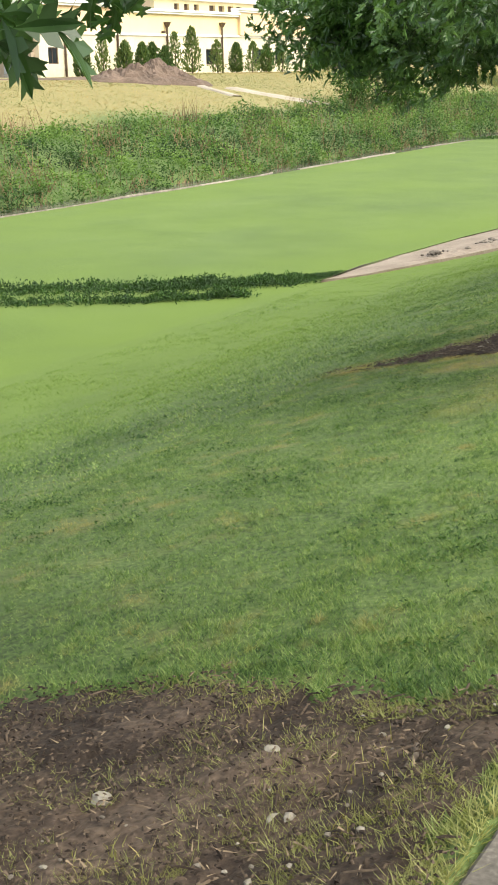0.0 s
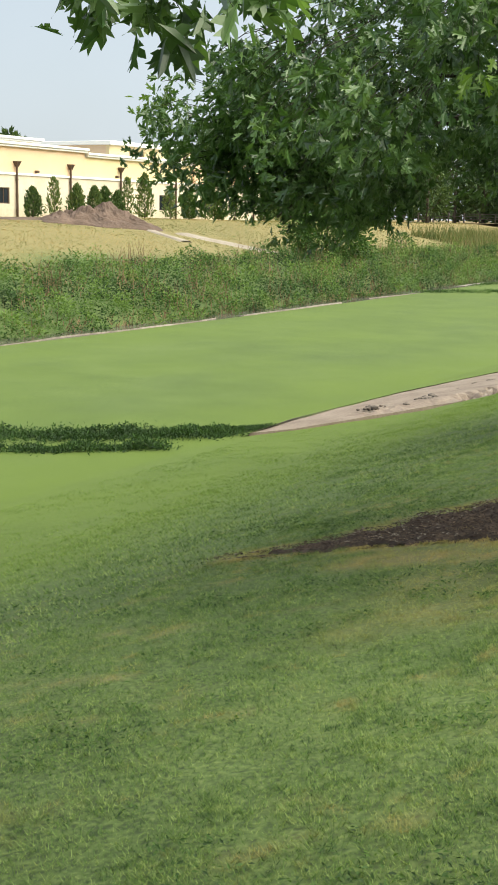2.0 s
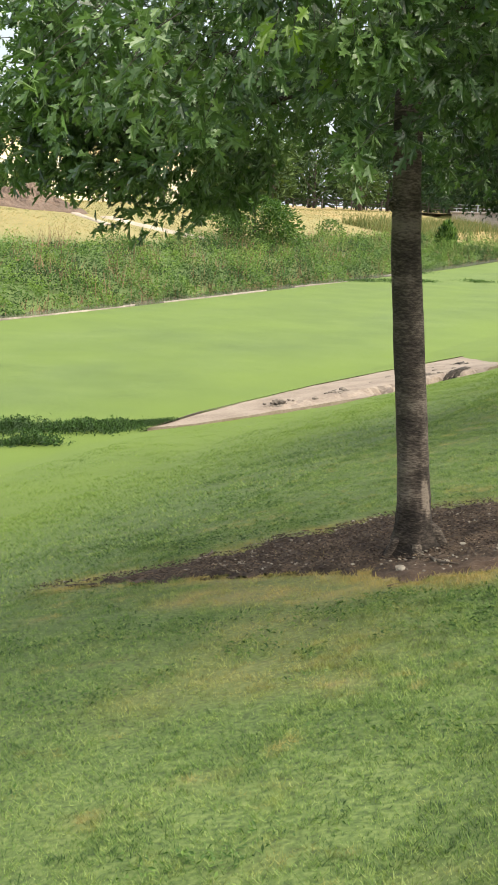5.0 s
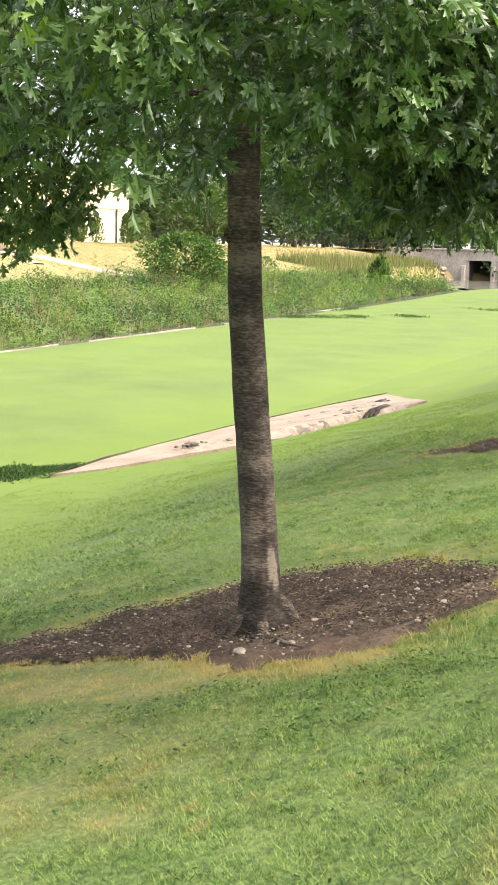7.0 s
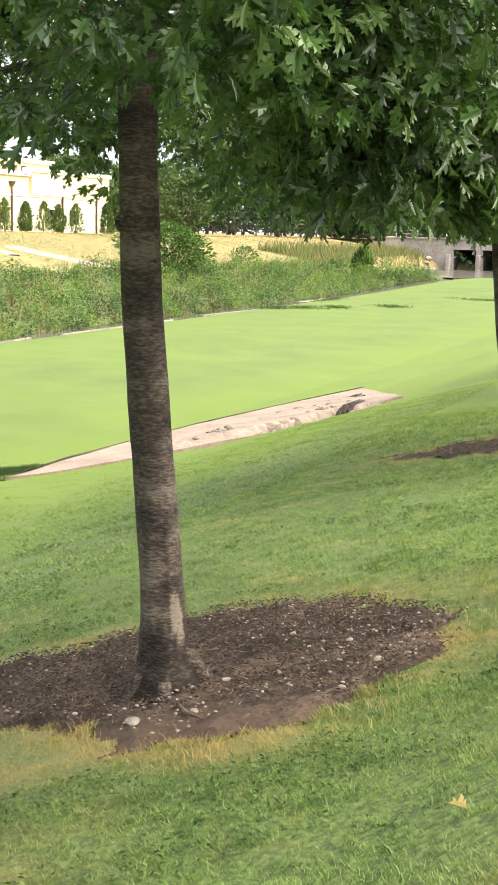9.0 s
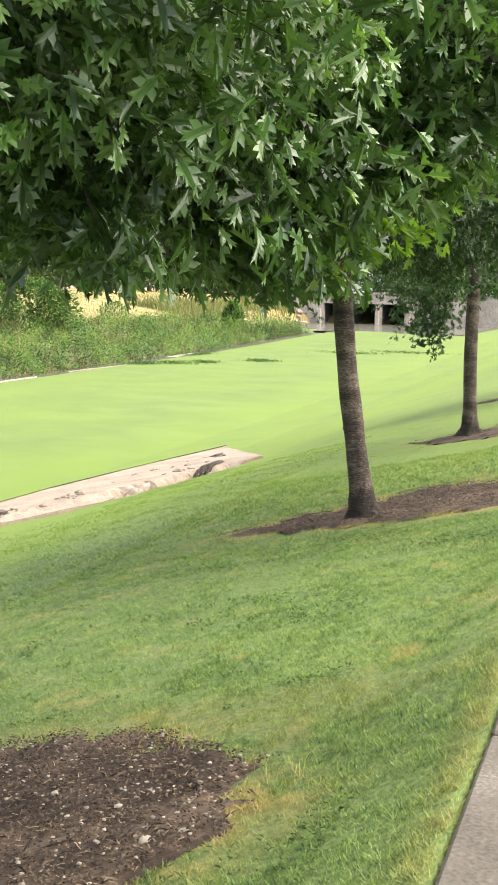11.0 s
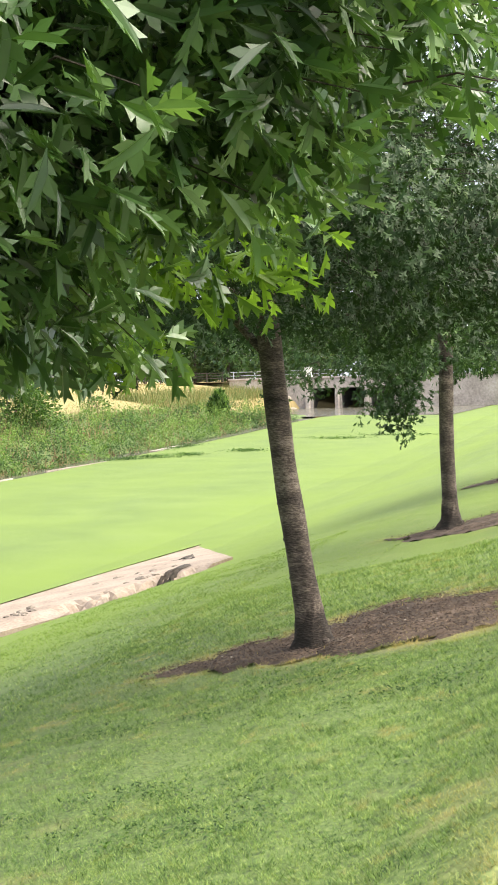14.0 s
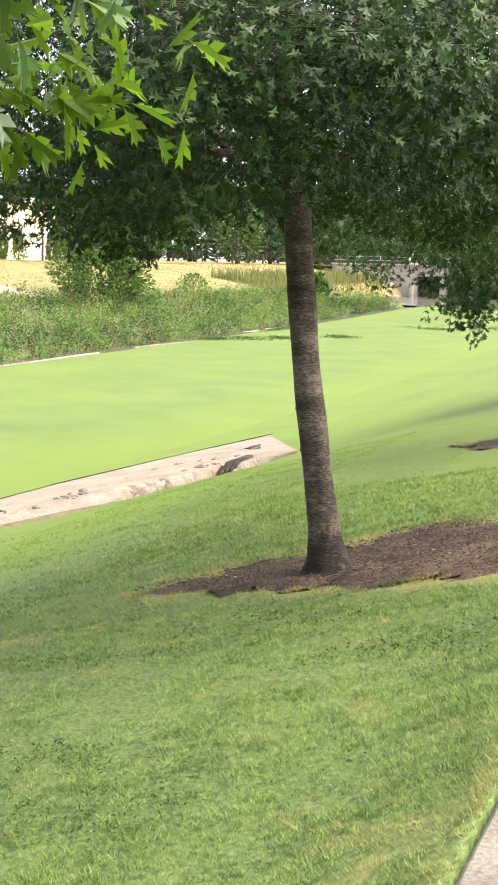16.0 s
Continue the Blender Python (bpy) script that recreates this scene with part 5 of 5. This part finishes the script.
for q in range(16):
    r = random.Random(1300 + q)
    h = r.uniform(8.5, 12)
    foliage_tree("shade_tree", -112 + q * 4.6 + r.uniform(-1.5, 1.5), 166 + r.uniform(0, 7), h, h * r.uniform(0.36, 0.46), h * 0.06, 1300, 0.9, M_farleaf, "broad green tree standing beyond the road", "tree", 1300 + q, group="trees beyond the road", trunk_r=0.22)


# ---- culvert ----
def culvert():
    thing = empty("culvert_headwall", -33, 150, -2.7)
    o = thing.location
    inv = Matrix.Translation(-o)

    def add(name, bm, material, label=""):
        bm.transform(inv)
        return part(name, bm, material, thing, label)

    Y, z0, z1 = 149.9, -3.6, 1.5
    cells = [(-38.8, -36.0), (-35.2, -32.4), (-31.6, -28.8)]
    rows, x = [], -49.5
    for a, b in cells:
        rows += [(x, Y, z0, a, Y + 0.5, z1), (a, Y, 0.3, b, Y + 0.5, z1)]
        x = b
    rows.append((x, Y, z0, -14.5, Y + 0.5, z1))
    add("wall", boxes(*rows), M_wallstone, "pinkish-grey concrete headwall")
    add("coping", boxes((-49.7, Y - 0.12, z1, -14.3, Y + 0.62, z1 + 0.22), bevel=0.04), M_wallstone)
    for a, b in cells:
        add("lintel", boxes((a - 0.1, Y - 0.15, 0.3, b + 0.1, Y - 0.004, 0.55), bevel=0.02), M_wallstone)
        add("cell", boxes((a - 0.2, Y + 0.504, z0, a, Y + 9, 0.3), (b, Y + 0.504, z0, b + 0.2, Y + 9, 0.3), (a - 0.2, Y + 0.504, 0.3, b + 0.2, Y + 9, 0.5), (a, Y + 8.8, z0, b, Y + 9, 0.3)), M_dark, "dark concrete box cell")
    for a in (-39.5, -35.8, -32.2, -28.4):
        add("pier", boxes((a - 0.06, Y - 0.8, z0, a + 0.42, Y - 0.004, -0.3), bevel=0.05), M_wallstone)
    # pillar and rail on top
    add("pillar", boxes((-39.9, Y - 0.05, z1 + 0.22, -38.9, Y + 0.55, z1 + 1.25), (-40.0, Y - 0.15, z1 + 1.25, -38.8, Y + 0.65, z1 + 1.45), bevel=0.03), M_white, "white square pillar")
    for q in range(13):
        xx = -49.0 + q * 2.75
        add("rail_post", boxes((xx - 0.05, Y + 0.2, z1 + 0.2, xx + 0.05, Y + 0.3, z1 + 1.1)), M_metal)
    for z in (0.55, 1.0):
        add("rail", boxes((-49.4, Y + 0.21, z1 + z, -15.0, Y + 0.29, z1 + z + 0.07)), M_metal)
    return tagged(thing, "concrete box culvert headwall with three dark openings", "culvert")


culvert()
sheet("road", -400, 400, 150.42, 161, 1.47, M_road, "asphalt road running past above the culvert", "road")


# field fence far off
fence = empty("fence", -70, 118, gz(-70, 118))
for q in range(22):
    x = -92 + q * 2.3
    z = gz(x, 164) - gz(-70, 118)
    part("post", boxes((x + 70 - 0.07, 163.9 - 118, z - 0.2, x + 70 + 0.07, 164.1 - 118, z + 1.35)), M_wood, fence)
    for h in (0.5, 0.85, 1.2):
        part("rail", boxes((x + 70 + 0.07, 163.96 - 118, z + h, x + 70 + 2.23, 164.04 - 118, z + h + 0.09)), M_wood, fence)
tagged(fence, "weathered wooden rail fence along the far road", "fence")


# ---- stones and rip-rap ----
def rock(name, x, y, size, flat, seed, material, label, group=""):
    bm = bmesh.new()
    bmesh.ops.create_icosphere(bm, subdivisions=2, radius=size)
    for v in bm.verts:
        v.co *= 1 + 0.28 * noise.noise(v.co * (1.4 / size) + Vector((seed * 5.1, 0, 0)))
        v.co.z *= flat
    ob = part(name, bm, material)
    ob.matrix_world = pose(x, y, gz(x, y) + size * flat * 0.45, 0, 0, seed * 77)
    return tagged(ob, label, "stone", group=group)


for q, (x, y, s) in enumerate(((-2.72, 4.66, 0.035), (-4.05, 5.05, 0.032), (-4.15, 5.0, 0.026), (-3.95, 4.95, 0.024), (-4.3, 5.1, 0.02), (-1.75, 5.3, 0.03), (-1.62, 5.35, 0.026), (-2.45, 4.75, 0.022), (-1.5, -3.2, 0.03), (-1.9, -3.55, 0.034), (-1.25, -3.6, 0.03))):
    rock("stone", x, y, s, 0.65, q, M_stone, "small pale limestone lying on the mulch", "pale stones on the mulch")
for q in range(9):
    r = random.Random(q)
    rock("boulder", -42.0 + r.uniform(0, 1.6), 146.5 + r.uniform(0, 2.8), r.uniform(0.3, 0.55), 0.55, q, M_gravel, "pale tumbled rock on the bank by the culvert", "rip-rap by the culvert")


V, F = leaf_shape(True)
V = V * 0.09
V[:, 2] += 0.04 * np.abs(V[:, 0]) / 0.05 * 0.4
dead = part("fallen_leaf", soup("fallen_leaf", V, F), M_yellowleaf)
dead.matrix_world = pose(-0.82, 3.22, gz(-0.82, 3.22) + 0.04, 6, -12, 60)
tagged(dead, "dry yellow fallen oak leaf lying on the grass", "leaf")


# ---- planting made of many blades ----
def blades(x, y, h, w, r, lean=0.5, z=None, bent=True):
    """Grass blades: a bent two-piece strip each, as triangles."""
    n = len(x)
    z = ground(x, y) if z is None else z
    yaw, la = r.uniform(0, 6.283, n), r.uniform(0, 6.283, n)
    s = np.stack([np.cos(yaw), np.sin(yaw), 0 * yaw], -1) * (w / 2)[:, None]
    tilt = r.uniform(*lean, n) if isinstance(lean, tuple) else np.abs(r.normal(0, lean, n))
    d = np.stack([np.cos(la) * np.sin(tilt), np.sin(la) * np.sin(tilt), np.cos(tilt)], -1)
    b = np.stack([x, y, z - 0.008], -1)
    mid = b + d * (h * 0.55)[:, None]
    d2 = d + np.stack([np.cos(la), np.sin(la), -0.4 + 0 * la], -1) * 0.5
    tip = mid + d2 / np.linalg.norm(d2, axis=1, keepdims=True) * (h * 0.5)[:, None]
    if bent:
        V = np.stack([b - s, b + s, mid - s * 0.8, mid + s * 0.8, tip], 1).reshape(-1, 3)
        f = np.array([[0, 1, 3], [0, 3, 2], [2, 3, 4]])
        return V, (np.arange(n)[:, None, None] * 5 + f).reshape(-1, 3), 5
    V = np.stack([b - s, b + s, tip], 1).reshape(-1, 3)
    return V, (np.arange(n)[:, None, None] * 3 + np.array([[0, 1, 2]])).reshape(-1, 3), 3


def in_beds(x, y):
    out = np.zeros(len(x), bool)
    for bed in BEDS:
        out |= inside(bed, x, y)
    return out


r = np.random.default_rng(77)
near = [(-0.553, -2.6, -4.3, 10.5, 650000), (-2.6, -5.6, -4.3, 12.5, 560000), (-0.58, -2.6, 10.5, 12.5, 60000), (-0.58, -5.6, 12.5, 19.0, 150000)]
X, Y = [], []
for xa, xb, ya, yb, n in near:
    X.append(r.uniform(xb, xa, n))
    Y.append(r.uniform(ya, yb, n))
X, Y = np.concatenate(X), np.concatenate(Y)
patch = np.where(Y < 0, 0.62 * (lumps(X, Y, 0.22, 40) > -0.1) * (0.3 + 0.7 * smooth01(-2.3, -1.3, X)), 0.07 * (lumps(X, Y, 0.5, 40) > 0.1))
keep = ~in_beds(X, Y) | (r.random(len(X)) < patch)
clump = 0.8 * fleck(X, Y, 0.075, 41) + 0.55 * fleck(X, Y, 0.30, 43)
keep &= r.random(len(X)) < 0.76 + 0.55 * clump
X, Y, clump = X[keep], Y[keep], clump[keep]
far = smooth01(10.5, 17, Y)
edge_tall = np.exp(-((X + 0.60) / 0.10) ** 2)
rank = smooth01(-1.6, -2.6, Y) * smooth01(-3.6, -2.2, X)
tall = (0.025 + 0.013 * clump + 0.008 * edge_tall) * r.uniform(0.5, 1.5, len(X)) * (1 + 0.6 * far) * (1 + 0.6 * rank)
V, F, per = blades(X, Y, np.maximum(tall, 0.012), r.uniform(0.0027, 0.0048, len(X)) * (1 + 1.4 * far), r, (0.25, 1.15), ground(X, Y) + 0.004, bent=False)
tagged(part("grass", soup("grass", V, F, dry=np.repeat(np.maximum(np.maximum(dryness(X, Y), 0.45 * edge_tall), np.where(Y > 0, 0.75, 0.4) * in_beds(X, Y)), per), sunlit_lush=np.repeat(0.7 * sunlit_lushness(X, Y), per)), M_blade), "short mown green grass with thin straw patches", "grass", kind="stuff")

n = 420000
X, Y = r.uniform(-13, -3.5, n), r.uniform(-2, 40, n)
clump = fleck(X, Y, 0.25, 48) + 0.6 * fleck(X, Y, 0.8, 49)
keep = (~in_beds(X, Y)) & ((X < -5.5) | (Y > 18.5)) & ~inside(FLUME, X, Y) & (r.random(n) < (0.6 + 0.5 * clump) * smooth01(30, 18, Y))
X, Y, clump = X[keep], Y[keep], clump[keep]
V, F, per = blades(X, Y, (0.034 + 0.014 * clump) * (1 - 0.4 * smooth01(16, 22, Y)) * r.uniform(0.6, 1.5, len(X)), r.uniform(0.010, 0.022, len(X)), r, (0.45, 1.4), bent=False)
tagged(part("grass", soup("grass", V, F, dry=np.repeat(dryness(X, Y) * 0.7, per), sunlit_lush=np.repeat(0.7 * sunlit_lushness(X, Y), per)), M_blade), "short green grass further down the slope", "grass", kind="stuff")

n = 260000
X, Y = r.uniform(-9.8, -5.4, n), r.uniform(-2, 26, n)
clump = fleck(X, Y, 0.2, 58) + 0.5 * fleck(X, Y, 0.7, 59)
keep = ~inside(FLUME, X, Y) & (r.random(n) < 0.65 + 0.4 * clump) & ~in_beds(X, Y)
X, Y, clump = X[keep], Y[keep], clump[keep]
V, F, per = blades(X, Y, (0.036 + 0.016 * clump) * r.uniform(0.6, 1.5, len(X)), r.uniform(0.008, 0.016, len(X)), r, (0.45, 1.4), bent=False)
tagged(part("grass", soup("grass", V, F, dry=np.repeat(dryness(X, Y) * 0.7, per), sunlit_lush=np.repeat(0.7 * sunlit_lushness(X, Y), per)), M_blade), "fine green grass halfway down the slope", "grass", kind="stuff")

# tufts standing in and round the beds
c = np.array([(-2.95, 4.52, 60), (-2.2, 4.2, 80), (-1.5, 4.6, 90), (-1.35, 5.9, 60), (-2.2, 6.6, 50), (-1.7, -2.9, 60), (-1.1, -3.3, 70), (-1.6, -3.9, 90), (-0.9, -3.7, 60)])
X = np.concatenate([r.normal(a, 0.10, int(n)) for a, b, n in c])
Y = np.concatenate([r.normal(b, 0.10, int(n)) for a, b, n in c])
V, F, per = blades(X, Y, r.uniform(0.03, 0.085, len(X)), r.uniform(0.003, 0.006, len(X)), r, 0.5)
tagged(part("grass_tufts", soup("grass_tufts", V, F, dry=np.repeat(np.clip(dryness(X, Y) + 0.55, 0, 1), per), sunlit_lush=np.zeros(len(V))), M_blade), "longer grass tufts round the mulch beds", "grass", kind="stuff")

# dark weeds in the shallow ditch that leads to the flume
n = 30000
s = r.uniform(0, 1, n)
run = ([0, 0.45, 0.78, 1], [-24, -16.6, -14.2, -13.55], [11.0, 16.3, 18.6, 20.2])
cx, cy = np.interp(s, run[0], run[1]), np.interp(s, run[0], run[2])
thin = smooth01(1.0, 0.70, s)
dx, dy = r.normal(0, 0.30, n) * (0.25 + 0.75 * thin), r.normal(0, 0.55, n) * (0.35 + 0.75 * (1 - s))
bay = (r.random(n) < 0.35) & (s < 0.72)
X, Y = cx + np.where(bay, 0.5 * dx + 0.6, dx), cy + np.where(bay, 0.45 * dy - 1.5, dy)
Z = ground(X, Y) + r.uniform(0.0, 0.20, n) * (0.45 + 0.55 * thin) * (0.5 + 0.6 * lumps(X, Y, 0.5, 44))
P = np.stack([X, Y, Z], -1)
V, F = lay(leaf_shape(False), P, r.normal(size=P.shape) + np.array([0, 0, 0.6]), r.normal(size=P.shape) + np.array([0, 0, 0.5]), r.uniform(0.05, 0.11, n) * (0.35 + 0.65 * thin))
tagged(part("ditch_weeds", soup("ditch_weeds", V, F, tone=np.repeat(r.uniform(0, 0.42, n), 4)), M_weed), "low dark green weeds filling the ditch", "weeds", kind="stuff")

# tall weeds on the far bank: leafy plants of uneven height
n, per = 4400, 32
PX0 = -30.75 - np.abs(r.uniform(0, 1, n)) ** 1.25 * 9.5
PY0 = r.uniform(10, 114, n)
size = np.clip(0.78 + 0.25 * smooth01(45, 70, PY0) + 0.8 * lumps(PX0, PY0, 2.0, 45) + r.normal(0, 0.2, n), 0.3, 1.75) * smooth01(-41.0, -37.5, PX0)
ok = size > 0.2
PX0, PY0, size = PX0[ok], PY0[ok], size[ok]
n = len(PX0)
tone0 = np.clip(0.46 + 0.5 * lumps(PX0, PY0, 2.6, 50) + r.normal(0, 0.12, n), 0, 1)
u = r.uniform(0.03, 1, (n, per))
ang = r.uniform(0, 6.283, (n, per))
wide = r.uniform(0.22, 0.5, n)[:, None] * (1.05 - 0.7 * u) * np.sqrt(r.uniform(0.1, 1, (n, per)))
P = np.stack([PX0[:, None] + np.cos(ang) * wide, PY0[:, None] + np.sin(ang) * wide, ground(PX0, PY0)[:, None] + size[:, None] * u], -1).reshape(-1, 3)
axis = np.stack([np.cos(ang), np.sin(ang), 0.5 * u], -1).reshape(-1, 3) + r.normal(size=P.shape) * 0.5
V, F = lay(leaf_shape(False), P, axis, r.normal(size=P.shape) * 0.6 + np.array([0.2, 0, 0.9]), r.uniform(0.09, 0.20, len(P)))
# leaf tone drops towards each plant's foot, painting in the shade down there
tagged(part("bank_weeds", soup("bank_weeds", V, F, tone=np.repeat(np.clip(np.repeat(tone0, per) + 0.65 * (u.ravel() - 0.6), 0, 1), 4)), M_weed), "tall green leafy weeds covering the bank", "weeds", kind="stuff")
n = 2400
X, Y = -31.25 - np.abs(r.normal(0, 0.35, n)), r.uniform(10, 114, n)
keep = lumps(X, Y, 2.0, 51) > -0.25
X, Y = X[keep], Y[keep]
V, F, per = blades(X, Y, r.uniform(0.2, 0.6, len(X)), r.uniform(0.03, 0.06, len(X)), r, 0.3, bent=False)
tagged(part("dead_stems", soup("dead_stems", V, F), M_deadweed), "reddish-brown stems at the foot of the bank", "weeds", kind="stuff")
n = 9000
X, Y = r.uniform(-40.5, -31.4, n), r.uniform(12, 112, n)
keep = lumps(X, Y, 3.0, 47) > 0.1
X, Y = X[keep], Y[keep]
V, F, per = blades(X, Y, r.uniform(0.7, 1.7, len(X)), r.uniform(0.02, 0.05, len(X)), r, 0.18, bent=False)
tagged(part("dead_stems", soup("dead_stems", V, F), M_deadweed), "brown dead stems among the bank weeds", "weeds", kind="stuff")

# tan field grass
n = 110000
X, Y = r.uniform(-60, -39, n), r.uniform(25, 148, n)
keep = (np.hypot((X + 53.3) / 3.0, (Y - 67.6) / 4.8) > 1.0) & ~((np.abs(Y - 70.3) < 1.2) & (X > -48.6)) & ~((np.abs(Y - 66.0 - 0.58 * (-45.3 - X)) < 0.9) & (X > -52.6)) & (ground(X, Y) > -2.2) & ~((X < -54.8) & (Y < 66.5))
X, Y = X[keep], Y[keep]
V, F, per = blades(X, Y, r.uniform(0.10, 0.24, len(X)), r.uniform(0.03, 0.06, len(X)), r, (0.7, 1.45), bent=False)
tagged(part("field_grass", soup("field_grass", V, F), M_straw), "tall dry tan grass covering the field", "grass", kind="stuff")
n = 14000
X, Y = r.uniform(-22, 4, n), r.uniform(124, 148, n)
keep = ground(X, Y) > -2.1
X, Y = X[keep], Y[keep]
n = len(X)
V, F, per = blades(X, Y, r.uniform(0.5, 1.5, n), r.uniform(0.04, 0.10, n), r, 0.25, bent=False)
tagged(part("field_grass", soup("field_grass", V, F), M_straw), "tall dry tan grass below the culvert road", "grass", kind="stuff")

# reeds on the banks of the pool
n = 9000
X, Y = r.uniform(-47, -40, n), r.uniform(108, 148.5, n)
X[:900], Y[:900] = r.uniform(-33, -27, 900), r.uniform(121, 124, 900)
keep = (ground(X, Y) > -2.35) & (lumps(X, Y, 2.5, 80) > -0.5)
X, Y = X[keep], Y[keep]
n = len(X)
V, F, per = blades(X, Y, r.uniform(0.5, 1.5, n), r.uniform(0.05, 0.10, n), r, 0.2, bent=False)
tagged(part("reeds", soup("reeds", V, F), M_reed), "tan and green reeds on the bank of the pool", "reeds", kind="stuff")

# patches of small broad-leaved weeds in the turf of the slope, and rough tufts on the far lawn
n = 150000
X, Y = r.uniform(-7.5, -1.0, n), r.uniform(-3.5, 13, n)
band = fleck((X + 0.35 * Y) * 0.6, Y - 0.3 * X, 0.55, 90) + 0.5 * fleck(X, Y, 0.14, 91)
keep = (band > 0.34 + 0.2 * smooth01(6, 8, Y)) & ~in_beds(X, Y) & (dryness(X, Y) < 0.22)
X, Y = X[keep], Y[keep]
P = np.stack([X, Y, ground(X, Y) + r.uniform(0.005, 0.045, len(X))], -1)
V, F = lay(leaf_shape(False), P, r.normal(size=P.shape) * np.array([1, 1, 0.4]) + np.array([0, 0, 0.2]), r.normal(size=P.shape) * 0.5 + np.array([0, 0, 1]), r.uniform(0.012, 0.032, len(X)))
tagged(part("turf_weeds", soup("turf_weeds", V, F, tone=np.repeat(r.uniform(0.1, 0.7, len(X)), 4)), M_weed), "patches of small dark green weeds in the turf", "weeds", kind="stuff")
c = [(-28.6, 68.9, 0.7, 0.45), (-27.2, 70.3, 0.8, 0.45), (-25.9, 72.0, 0.5, 0.3), (-23.4, 75.3, 0.55, 0.4), (-29.2, 79.5, 0.4, 1.6), (-20.4, 87.0, 1.1, 0.3), (-17.0, 90.0, 1.6, 0.3)]
X = np.concatenate([r.normal(a, w, 500) for a, b, w, h in c])
Y = np.concatenate([r.normal(b, h, 500) for a, b, w, h in c])
X = np.maximum(X, -29.7)
P = np.stack([X, Y, ground(X, Y) + r.uniform(0.0, 0.10, len(X))], -1)
V, F = lay(leaf_shape(False), P, r.normal(size=P.shape) + np.array([0, 0, 0.6]), r.normal(size=P.shape) + np.array([0, 0, 0.5]), r.uniform(0.06, 0.16, len(X)))
tagged(part("lawn_weeds", soup("lawn_weeds", V, F, tone=np.repeat(r.uniform(0.1, 0.6, len(X)), 4)), M_weed), "rough dark weed tufts on the far lawn", "weeds", kind="stuff")
